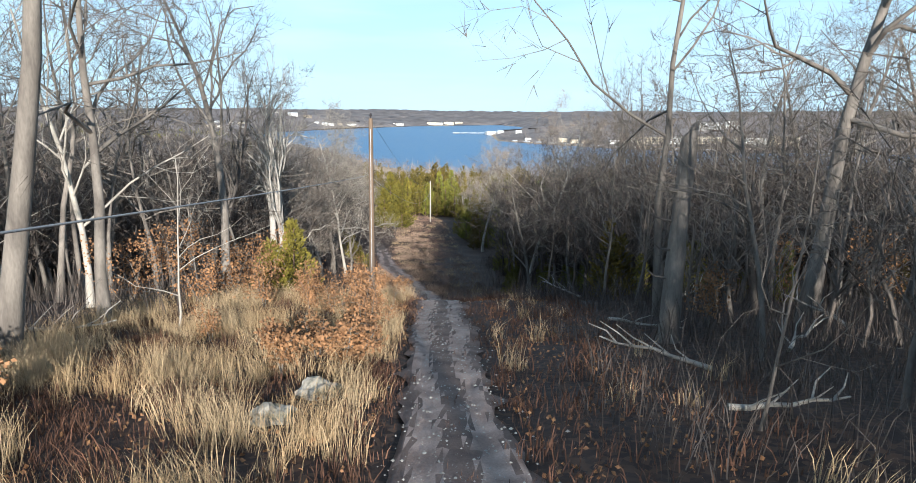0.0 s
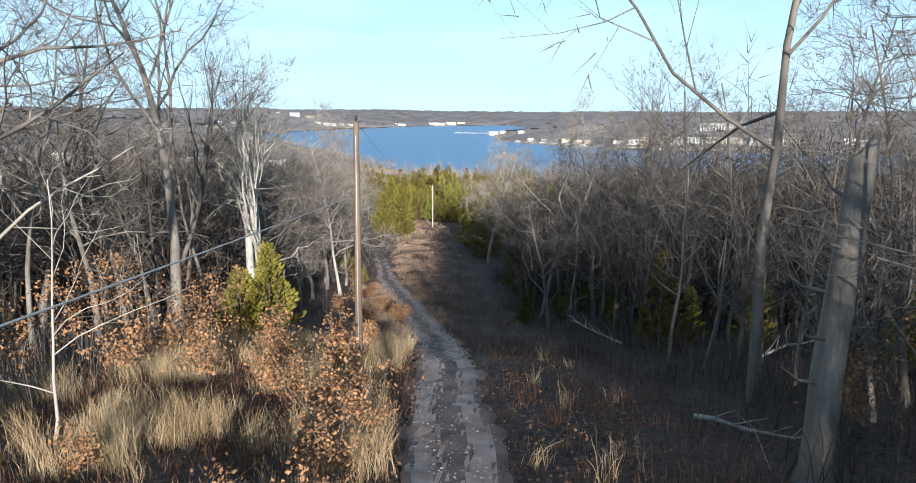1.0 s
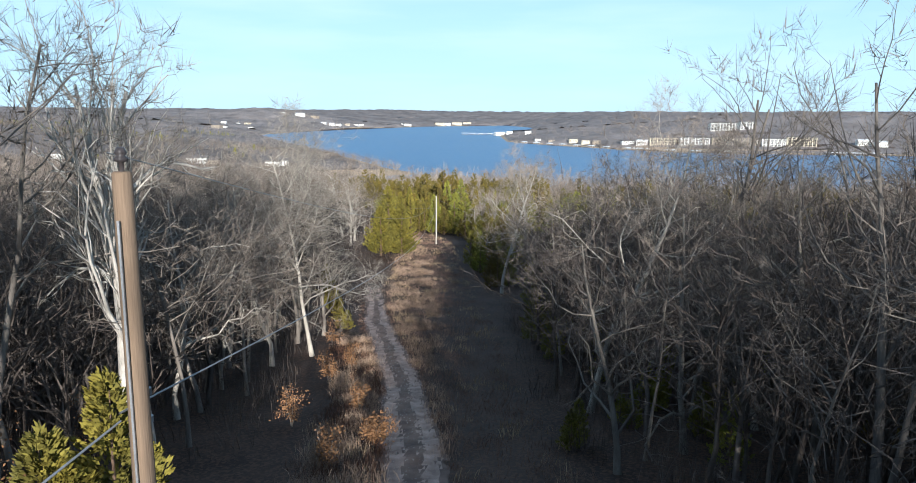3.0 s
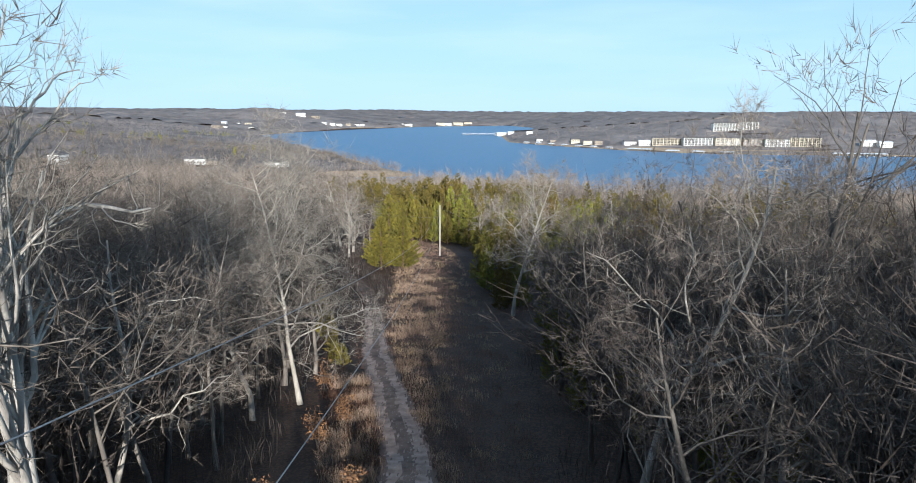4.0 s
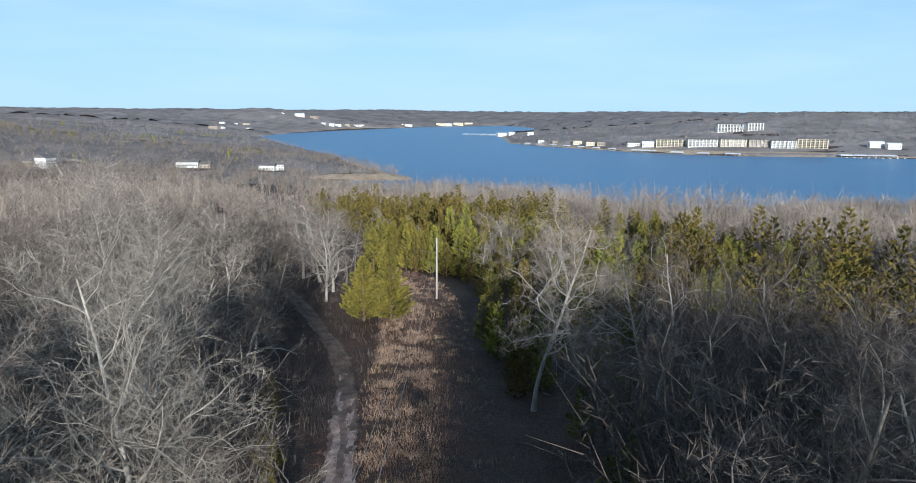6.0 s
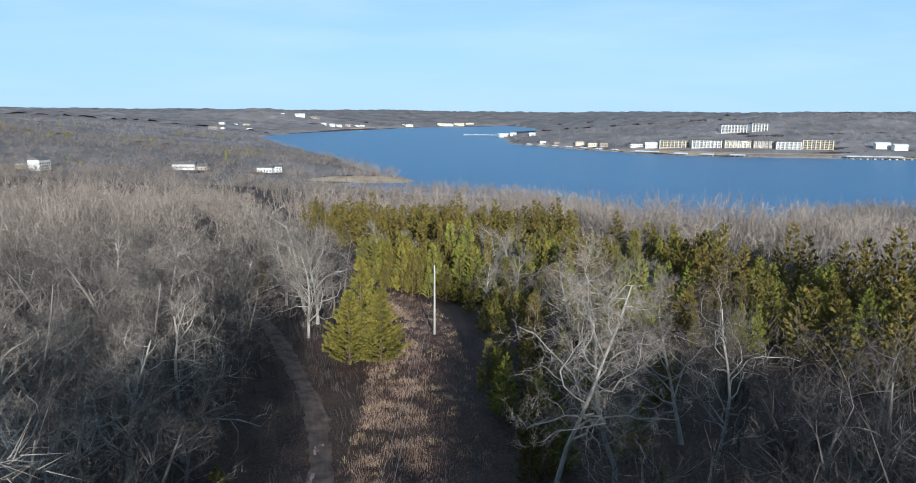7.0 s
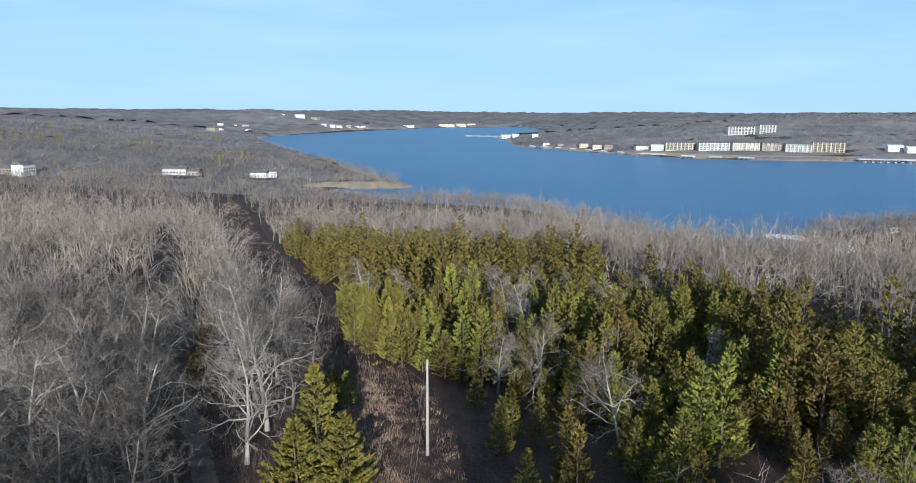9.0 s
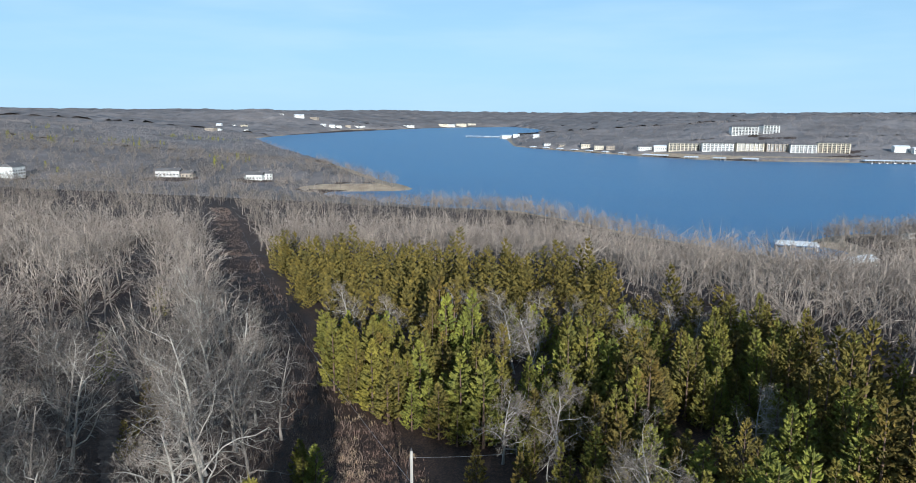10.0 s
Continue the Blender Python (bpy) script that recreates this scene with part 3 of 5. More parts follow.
LEANING = tree_kind(np.random.default_rng(104), BARK, TWIG, tall=17, girth=0.34, fork=0.42, spread=1.0, limbs=9, twigs=5, gnarl=0.19, lean=(0.05, 0.02), knees=1)
place(LEANING, 14.0, 27.0, 0.0, 1.05, "tall leaning oak with thick forked limbs")
place(DARK[1], 13.8, 50.8, 1.0, 1.0, "dark twin-stemmed tree spreading against the sky")
CROOKED = [tree_kind(np.random.default_rng(110 + k), PALE_BARK, MID_TWIG, tall=18.5 - k, girth=0.21, fork=0.28, spread=1.0, limbs=15, twigs=11, gnarl=0.30, knees=3, twig_width=0.018) for k in range(3)]
place(CROOKED[0], 7.8, 70.3, 4.0, 0.97, "crooked pale-limbed oak above the dark thicket")
place(DARK[1], 13.9, 75.0, 5.2, 1.28, "tall dark-barked tree standing over the thicket")
place(DARK[1], 18.9, 75.5, 3.9, 1.32, "tall dark-barked tree standing over the thicket")
place(SHADED_OAK[1], 6.6, 57.5, 2.2, 0.80, "crooked grey oak in the dark thicket")
place(SHADED_OAK[2], 10.6, 61.0, 4.2, 0.85, "crooked grey oak in the dark thicket")
place(CROOKED[2], 16.5, 88.0, 0.2, 0.85, "crooked pale-limbed oak in the dark thicket")
place(BIG[1], 23.5, 88, 2.6, 0.95)
for x, y, k, z in ((-17.3, 77.2, 0, 0.62), (-16.6, 67.5, 2, 0.80), (-15.6, 84.5, 1, 0.88), (-20.5, 88.5, 2, 0.92), (-19.5, 97.0, 0, 0.80), (-24.0, 94.0, 1, 0.9)):
    place(CROOKED[k], x, y, x * 2.7, z, "crooked pale-limbed oak on the sunny slope")
for x, y, k, s in ((19, 42, 0, 0.95), (24, 47, 1, 0.95), (17, 61, 2, 0.75), (22.5, 66, 0, 0.85), (29, 58, 1, 0.95), (12.5, 66, 1, 0.62), (27, 74, 2, 0.8), (35, 68, 0, 0.95), (33, 48, 2, 0.9), (18, 77, 0, 0.95), (14.5, 83, 1, 0.85), (28, 90, 1, 0.95), (26, 36, 0, 0.9), (24, 104, 2, 0.85), (15, 100, 0, 0.85)):
    place((BIG + SLIM[2:])[(k * 2 + int(x)) % 5], x, y, x * 2.1, s, "tall leafless oak above the thicket")
for x, y, k, s in ((-13, 26, 1, 1.0), (-19, 24, 0, 1.0), (-22, 36, 2, 1.0), (-17.5, 53, 1, 1.0), (-25, 50, 0, 1.0), (-20.5, 63, 2, 0.62), (-15.8, 69, 1, 0.6), (-29, 66, 2, 0.85), (-18, 76, 0, 0.75), (-26, 30, 1, 1.0)):
    place((BIG + SLIM)[(k * 2 + int(y)) % 7], x, y, x * 1.7, s, "tall leafless oak in the sunny wood")
place(CROOKED[0], 5.8, 127.3, 3.6, 1.06, "crooked pale-limbed oak at the edge of the cut")
place(CROOKED[1], 11.0, 129.8, 1.3, 1.05, "crooked pale-limbed oak at the edge of the cut")
place(CROOKED[2], 18.2, 129.0, 5.0, 0.95, "crooked pale-limbed oak among cedars")
place(GNARLED[0], 19.5, 140.0, 3.9, 1.05, "crooked pale-limbed oak among cedars")
place(SHADED_OAK[1], 26.0, 122.0, 0.7, 1.1, "crooked pale-limbed oak among cedars")
place(SHADED_OAK[0], 9.5, 117.0, 2.9, 1.0, "crooked pale-limbed oak at the edge of the cut")
place(SHADED_OAK[2], 13.8, 108.0, 1.9, 1.05, "crooked pale-limbed oak at the edge of the cut")
place(BROAD[2], -23.1, 182.4, 0.9, 1.0, "spreading pale leafless tree at a bend of the track")
place(BROAD[0], -31.5, 197.0, 3.1, 0.95, PALE_L)
for x, y, k, s in ((-26.5, 200, 3, 0.95), (-26.5, 208, 0, 0.8), (-31.5, 207, 4, 1.0), (-31, 216, 2, 0.85), (-37, 221, 5, 0.9), (-38.5, 231, 1, 0.85), (-44, 237, 3, 0.9), (-46, 247, 0, 0.85), (-51, 254, 4, 0.9)):
    place((BROAD + BROAD)[k], x, y, x * 1.9, s, "leafless grey tree between the track and the cut")
place(GNARLED[0], 3.2, 197.0, 0.0, 0.68, PALE_L)
place(GNARLED[1], 8.4, 193.0, 2.0, 0.74, PALE_L)
place(GNARLED[0], 14.8, 176.5, 4.0, 0.85, PALE_L)
place(SAPLING[2], 5.5, 11.8, 0.0, 0.8, "thin bare sapling with white twigs")
place(SAPLING[1], -9.5, 24, 1.0, 1.0, "thin bare sapling with white twigs")

def free(x, y, gap):
    return all((x - a) ** 2 + (y - b) ** 2 > gap * gap for a, b in taken)


def snag():
    """A dead trunk, broken off at the top."""
    x, y = 7.0, 21.8
    r = np.random.default_rng(5)
    s = Soup()
    n, sides = 14, 11
    h = -0.25 - ground_at(x, y)
    V, T = [], []
    for k in range(n + 1):
        f = k / n
        for j in range(sides):
            a = 6.2832 * j / sides
            q = (0.34 - 0.12 * f + (0.12 if k == 0 else 0)) * (1 + 0.13 * math.sin(3 * a + f * 4) + 0.05 * r.normal())
            top = -0.9 * (0.5 + 0.5 * math.cos(a - 2.2)) if k == n else 0
            V.append((q * math.cos(a) + 0.3 * f * f, q * math.sin(a), -0.2 + (h + 0.2) * f + top))
    for k in range(n):
        for j in range(sides):
            a, b = k * sides + j, k * sides + (j + 1) % sides
            T += [[a, b, b + sides], [a, b + sides, a + sides]]
    V.append((0.25, 0, h - 1.6))
    T += [[n * sides + j, n * sides + (j + 1) % sides, len(V) - 1] for j in range(sides)]
    s.add(V, T)
    ob = thing("dead_tree", Matrix.Translation((x, y, ground_at(x, y))), "broken dead trunk with a jagged top and peeling bark", "tree")
    part("trunk", s.mesh("trunk", BARK, True), ob)
    for k in range(5):
        b = Soup()
        z = h * (0.3 + 0.13 * k)
        a = r.random() * 6.28
        p0 = np.array((0.2 * math.cos(a) + 0.1, 0.2 * math.sin(a), z))
        b.tube([p0, p0 + (0.5 * math.cos(a), 0.5 * math.sin(a), 0.1), p0 + (0.9 * math.cos(a), 0.9 * math.sin(a), 0.4)], [0.05, 0.03, 0.01], 5)
        part("branch_stub", b.mesh("branch_stub", DARK_BARK), ob, "short dead branch stub")
    taken.append((x, y))


snag()


# ---- cedars ----
def cedar_soup(rng, tall, wide, tops=1, fine=1.0):
    """A red cedar: short trunk, and a dense ragged cone of upswept boughs with pointed sprays."""
    wood, leaf = Soup(), Soup()
    for c in range(tops):
        a0 = 6.283 * c / tops + rng.random()
        ox, oy = (0, 0) if tops == 1 else (math.cos(a0) * wide * 0.20, math.sin(a0) * wide * 0.20)
        h = tall * (1 if c == 0 else 0.72 + 0.22 * rng.random())
        wood.tube([(ox, oy, -0.2), (ox, oy, h * 0.5), (ox * 1.1, oy * 1.1, h * 0.97)], [0.03 + tall * 0.014, tall * 0.009, 0.01], 6)
        boughs = int((22 + tall * 4.4) * fine)
        for k in range(boughs):
            f = ((k + rng.random()) / boughs) ** 1.2
            z = h * (0.03 + 0.93 * f)
            r = wide * 0.5 * (1 - f) ** 0.80 * min(1, 0.8 + f * 3) * (0.62 + 0.55 * rng.random()) * (1 if tops == 1 else 0.72) + 0.12
            a = k * 2.39996 + rng.normal() * 0.4
            out = np.array((math.cos(a), math.sin(a), 0.0))
            side = np.array((-out[1], out[0], 0.0))
            base, tip = np.array((ox, oy, z - 0.10 * r)), np.array((ox, oy, z + 0.40 * r + 0.1)) + out * r
            sprays = int((9.5 + 6 * r) * fine) + 3
            for q in range(sprays):
                g = 0.25 + 0.75 * rng.random() ** 0.6
                p = base + (tip - base) * g + side * rng.normal() * 0.20 * r * (1.15 - g) + (0, 0, rng.normal() * 0.08)
                w = out * (0.5 + 0.5 * rng.random()) + side * rng.normal() * 0.5 + np.array((0, 0, 0.55 + 0.4 * rng.random()))
                w *= (0.31 + 0.34 * rng.random()) * (0.45 + 0.05 * tall) / np.linalg.norm(w) / fine ** 0.5
                s = np.cross(w, rng.normal(size=3))
                s *= (0.095 + 0.05 * rng.random()) * (0.45 + 0.05 * tall) / (np.linalg.norm(s) + 1e-9) / fine ** 0.5
                leaf.add([p - s * 0.4, p + w * 0.4 + s, p + w, p + w * 0.35 - s], [[0, 1, 2], [0, 2, 3]])
        q = np.array((ox * 1.1, oy * 1.1, h))
        for k in range(8):
            w = np.array((rng.normal() * 0.12, rng.normal() * 0.12, 0.5)) * (0.5 + 0.05 * tall)
            leaf.sliver(q - w * (0.8 + 0.6 * rng.random()), q + w * rng.random() * 0.6, 0.14, rng)
    return wood, leaf


def cedar_kind(*how, sprays=CEDAR):
    wood, leaf = cedar_soup(*how)
    return wood.mesh("trunk", CEDAR_BARK, True), leaf.mesh("crown", sprays)


CEDARS = [cedar_kind(rng, 9.0, 4.8, 1, 1.35), cedar_kind(rng, 8.0, 5.0, 2, 1.05), cedar_kind(rng, 10.5, 6.0, 2, 1.05), cedar_kind(rng, 6.5, 3.8, 1, 1.4), cedar_kind(rng, 11.5, 7.4, 3, 0.9), cedar_kind(rng, 5, 3.9, 2, 1.6)]

WIDE_CEDAR = cedar_kind(np.random.default_rng(41), 13.5, 10.4, 3, 1.9, sprays=BRIGHT_CEDAR)
YOUNG_CEDAR = cedar_kind(np.random.default_rng(43), 5, 4.2, 2, 2.2, sprays=BRIGHT_CEDAR)
EDGE_CEDAR = cedar_kind(np.random.default_rng(47), 10.5, 5.6, 2, 1.5, sprays=BRIGHT_CEDAR)


def cedar(kind, x, y, spin, size=1.0, tall=1.0, label="dense yellow-green cedar with a ragged pointed crown"):
    at = Matrix.Translation((x, y, ground_at(x, y) - 0.03)) @ Matrix.Rotation(spin, 4, "Z") @ Matrix.Diagonal((size, size, size * tall, 1))
    ob = thing("cedar_tree", at, label, "tree", "cedars of the wood")
    part("trunk", kind[0], ob)
    part("crown", kind[1], ob, "dense scaly evergreen sprays")
    taken.append((x, y))


cedar(YOUNG_CEDAR, -11.6, 48.5, 0.3, 1.14, label="small bright cedar among brown saplings")
cedar(WIDE_CEDAR, -13.2, 163.5, 1.0, 1.0, 1.0, label="large many-topped cedar beside the cut")
for x, y, k, s in ((-12.4, 101.3, 5, 0.5), (-15.6, 113, 5, 0.85), (-13.8, 106, 3, 0.5), (-18.5, 124, 3, 0.7), (5.4, 62, 5, 0.5), (9, 66, 5, 0.45), (-38, 205, 3, 1.0), (-52, 222, 0, 0.9), (-61, 262, 3, 1.0), (-36, 196, 1, 0.6), (3.4, 146, 1, 0.9), (3.8, 163, 0, 0.8), (8, 164, 2, 0.9), (2.6, 154, 1, 0.8), (10, 152, 0, 0.85), (14.5, 157, 1, 0.9), (20, 150, 2, 0.8), (18, 163, 3, 1.1), (23, 158, 0, 0.9), (7.4, 96, 1, 0.6), (5.0, 137, 0, 0.75), (5.6, 141.5, 1, 0.8), (6.6, 150, 2, 0.7), (6.6, 139, 2, 0.7), (7.8, 103, 0, 0.62), (10.0, 108, 1, 0.7), (9.0, 119, 0, 0.65), (12.5, 113, 1, 0.65), (7.6, 134, 2, 0.6), (13.5, 125, 3, 0.7), (14, 137, 1, 0.7), (4.8, 132, 1, 0.66), (11.5, 143, 0, 0.7), (17, 115, 2, 0.6), (18, 108, 3, 0.7), (9.5, 99, 5, 0.9), (12, 92, 5, 0.9), (8, 88, 5, 0.8)):
    cedar(CEDARS[k], x, y, x * 1.3, s)

for k in range(34):
    x, y = rng.uniform(9, 34), rng.uniform(28, 100)
    if free(x, y, 2.0):
        cedar(CEDARS[(5, 3, 1)[k % 3]], x, y, rng.random() * 6.28, 0.38 + 0.2 * rng.random(), label="dull green cedar beneath leafless trees")
CEDAR_AREA = [(-9, 209), (-15.5, 213.5), (-21.5, 229), (-31.5, 256), (-51, 318), (-64, 350), (-28, 328), (2, 312), (22, 302), (36, 268), (58, 232), (72, 190), (68, 118), (48, 102), (27, 112), (27, 150), (16, 165), (11, 186), (-2, 201)]


def inside(area, x, y):
    hit = False
    for (ax, ay), (bx, by) in zip(area, area[1:] + area[:1]):
        if (ay > y) != (by > y) and x < (bx - ax) * (y - ay) / (by - ay) + ax:
            hit = not hit
    return hit


HUES = ("dense yellow-green cedar with a ragged pointed crown", "olive cedar with a pointed crown in a crowded stand", "dull green cedar crowded among other cedars")
count = 0
for k in range(9000):
    x, y = (rng.uniform(-28, 58), rng.uniform(165, 243)) if k < 5000 else (rng.uniform(10, 74), rng.uniform(100, 190))
    if count < 300 and inside(CEDAR_AREA, x, y) and swell(x, y, 23, 17) > -0.55 and free(x, y, 2.8):
        r = rng.random()
        cedar(CEDARS[(0, 1, 2, 3, 0, 4)[int(r * 6)]], x, y, rng.random() * 6.28, (0.5 + 0.45 * rng.random() + 0.32 * smooth(0.2, 0.9, swell(x, y, 17, 29))) * (0.9 if y < 200 else 1.0), 0.85 + 0.3 * rng.random(), label=HUES[int(rng.random() * 3)])
        count += 1
for x, y, s in ((-12.3, 214.0, 0.98), (-15.6, 219.5, 0.95), (-9.2, 213.0, 0.85), (-18.6, 225.5, 0.9), (-13.4, 223.0, 1.05)):
    cedar(EDGE_CEDAR, x, y, x * 2.3 + y, s, label="bright yellow-green cedar at the edge of the cut")
for x, y, k, s in ( (-5.2, 207.0, 3, 1.05), (-1.0, 208.5, 0, 0.9), (1.6, 203.5, 1, 0.8), (5.2, 195.0, 3, 0.62), (0.2, 190.5, 3, 0.7), (4.6, 188.0, 1, 0.6), (6.8, 200.5, 0, 0.85), (10.5, 201.0, 1, 0.9), (3.4, 181.0, 1, 0.72), (6.6, 178.0, 3, 0.9), (2.4, 175.0, 0, 0.66), (10.2, 183.0, 3, 0.9), (8.4, 171.5, 0, 0.8), (-15.5, 190.5, 3, 0.72), (-17.2, 191.5, 5, 0.9)):
    cedar(CEDARS[k], x, y, x * 1.9 + y, s)


for k in range(500):
    x, y = rng.uniform(-26, 60), rng.uniform(190, 250)
    if inside(CEDAR_AREA, x, y) and free(x, y, 4.2):
        place((BROAD + GNARLED)[int(rng.random() * 5)], x, y, rng.random() * 6.28, 0.5 + 0.25 * rng.random(), "small leafless grey tree among cedars")


# ---- the nearer wood, tree by tree ----
def edge_left(y):
    return np.interp(y, [-20, 0, 20, 45, 60, 90, 130, 150], [-13, -13, -12, -11.5, -11.5, -14.5, -19, -22])


def edge_right(y):
    return np.interp(y, [-20, 0, 30, 60, 120, 150], [5.2, 5.2, 5.0, 5.4, 6.0, 3.5])


def canopy(x, y):
    """How tall the wood stands, as a share of full height: a low thicket near the start, on the shaded side."""
    x, y = np.asarray(x, float), np.asarray(y, float)
    low = np.interp(y, [-3, 6, 45, 60, 80], [1.0, 0.48, 0.54, 0.78, 1.0])
    cove = 1 - 0.5 * smooth(95, 130, x) * smooth(238, 218, x) * smooth(360, 400, y) * smooth(575, 555, y) * (y + 0.2 * x < 583)
    point = 1 - 0.5 * smooth(-190, -170, x) * smooth(-30, -50, x) * smooth(670, 700, y) * smooth(815, 800, y)
    low = low + (1 - low) * smooth(8, 16, x) * np.interp(y, [0, 35, 55], [0.35, 0.5, 0.9])
    return np.where(x > 0, low * cove, point)


ys = np.concatenate([rng.uniform(6, 95, 2600), rng.uniform(92, 225, 5000)])
xs = np.concatenate([rng.uniform(-1, 1, 2600) * (30 + ys[:2600] * 0.15), rng.uniform(-78, -9, 5000)])
ok = ((xs < edge_left(ys)) | (xs > edge_right(ys))) & (distance_to(CUT_LINE, xs, ys) > np.where(ys < 180, 5.2, 6.5)) & (distance_to(ROAD_LINE[::4], xs, ys) > np.where(ys < 130, 4.0, 3.4))
ok &= (ys < 92) | (xs > -12 - 0.42 * (ys - 70)) & ((ys > 150) | (ys < 128) | (xs < -36)) & ((ys < 128) | (ys > 173) | (xs < -34))
shares = [0, 0]
for x, y in zip(xs[ok], ys[ok]):
    if shares[int(y > 92)] >= (105, 80)[int(y > 92)] or not free(x, y, 2.5 if y < 92 else 5.2) or (-15.5 < x < 0 and 18 < y < 48):
        continue
    shares[int(y > 92)] += 1
    if inside(CEDAR_AREA, x, y) and rng.random() < 0.85:
        continue
    r, s = rng.random(), float(canopy(x, y)) * (0.8 + 0.35 * rng.random())
    if x < 0 and y > 58:
        s *= 0.86
    if abs(x) < 22 and y < 90 and r < 0.30:
        place(SAPLING[int(rng.random() * 4)], x, y, rng.random() * 6.28, 0.75 + 0.5 * rng.random(), "thin bare sapling in the undergrowth")
    elif r < 0.72 and y > 92:
        place((BROAD + SHADED_OAK)[int(rng.random() * 6)], x, y, rng.random() * 6.28, s * 1.05)
    elif r < 0.72:
        place(SLIM[int(rng.random() * 4)], x, y, rng.random() * 6.28, s)
    elif r < 0.84:
        place(BIG[int(rng.random() * 3)], x, y, rng.random() * 6.28, s * 0.9)
    elif y < 62 and abs(x) < 24:
        place(SLIM[int(rng.random() * 4)], x, y, rng.random() * 6.28, s)
    else:
        place((BROAD[:2] + SHADED_OAK[:2] + GNARLED[:1])[int(rng.random() * 5)], x, y, rng.random() * 6.28, s * 0.9, PALE_L)

SR = np.random.default_rng(83)
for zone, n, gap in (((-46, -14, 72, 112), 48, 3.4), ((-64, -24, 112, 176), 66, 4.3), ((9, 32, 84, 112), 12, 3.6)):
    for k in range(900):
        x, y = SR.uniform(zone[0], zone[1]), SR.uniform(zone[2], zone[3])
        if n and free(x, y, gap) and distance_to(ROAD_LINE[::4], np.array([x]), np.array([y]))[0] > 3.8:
            place((SHADED_OAK + (BROAD[:2] if y > 115 else SHADED_OAK[:2]))[int(SR.random() * 5)], x, y, SR.random() * 6.28, 0.85 + 0.3 * SR.random(), "low spreading leafless tree on the slope")
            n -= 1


# ---- the further wood, too many to count ----
def light_tree(rng, tall, twigs, width, limbs=12, stout=1.0, reach=1.0):
    """A bare tree for the further wood: a fork of limbs inside a rounded crown of twigs."""
    s = Soup()
    fork = np.array((rng.normal() * 0.4, rng.normal() * 0.4, tall * (0.18 + 0.12 * rng.random())))
    s.tube([(0, 0, -0.3), fork * 0.6 + rng.normal(size=3) * 0.1, fork, fork + (0.2, 0.1, tall * 0.3)], [0.014 * tall, 0.011 * tall, 0.009 * tall, 0.03], 3)
    mid, wide, deep = np.array((fork[0], fork[1], tall * 0.58)), tall * 0.43, tall * 0.40
    for k in range(limbs):
        a, e = rng.random() * 6.283, math.asin(min(1, -0.45 + 1.45 * (k + rng.random()) / limbs))
        out = np.array((math.cos(a) * math.cos(e) * wide, math.sin(a) * math.cos(e) * wide, math.sin(e) * deep))
        end = mid + out * (0.8 + 0.25 * rng.random())
        p = fork * (0.75 + 0.25 * rng.random()) + (0, 0, tall * 0.2 * rng.random() * max(0, math.sin(e)))
        knee = (p + end) / 2 + rng.normal(size=3) * 0.05 * tall + (0, 0, 0.06 * tall * math.cos(e))
        a1, a2 = p + (knee - p) * 0.5 + rng.normal(size=3) * 0.03 * tall, knee + (end - knee) * 0.5 + rng.normal(size=3) * 0.035 * tall
        for q0, q1, q2 in ((p, a1, 0.014), (p, a1, 0.011), (a1 - (a1 - p) * 0.3, knee, 0.011), (knee - (knee - a1) * 0.3, a2, 0.009), (a2 - (a2 - knee) * 0.3, end, 0.007)):
            s.sliver(q0, q1, q2 * tall * stout, rng)
        for j in range(twigs // limbs):
            g = rng.random() ** 0.7
            o = p + (knee - p) * g * 2 if g < 0.5 else knee + (end - knee) * (g * 2 - 1)
            w = out / (tall * 0.33) * 0.6 + rng.normal(size=3) * 0.65 + (0, 0, 0.18)
            s.sliver(o, o + w * tall * 0.10 * reach * (0.5 + 0.9 * rng.random()), width * (0.7 + 0.6 * rng.random()), rng)
    return s.arrays()


def spaced(spots, gap):
    """The spots that lie further than gap from every single tree."""
    t = np.array(taken)
    return spots[np.array([np.min((t[:, 0] - x) ** 2 + (t[:, 1] - y) ** 2) > gap * gap for x, y in spots])]


def wood_of(name, spots, kinds, label, mat):
    V, T, n = [], [], 0
    r = np.random.default_rng(21)
    zs, grown = height(spots[:, 0], spots[:, 1]), canopy(*spots.T)
    for (x, y), z, full in zip(spots, zs, grown):
        v, t = kinds[int(r.random() * len(kinds))]
        a, s = r.random() * 6.283, full * (0.72 + 0.5 * r.random())
        c, d = math.cos(a) * s, math.sin(a) * s
        V.append(np.stack([v[:, 0] * c - v[:, 1] * d + x, v[:, 0] * d + v[:, 1] * c + y, v[:, 2] * s + z], 1))
        T.append(t + n)
        n += len(v)
    tagged(new(name, tri_mesh(name, np.concatenate(V), np.concatenate(T), mat)), label, "woods", kind="stuff")


def scatter(r, n, x0, x1, y0, y1, keep):
    x, y = r.uniform(x0, x1, n), r.uniform(y0, y1, n)
    ok = keep(x, y)
    return np.stack([x[ok], y[ok]], 1)


def in_area(x, y):
    return np.array([inside(CEDAR_AREA, a, b) for a, b in zip(x, y)], bool)


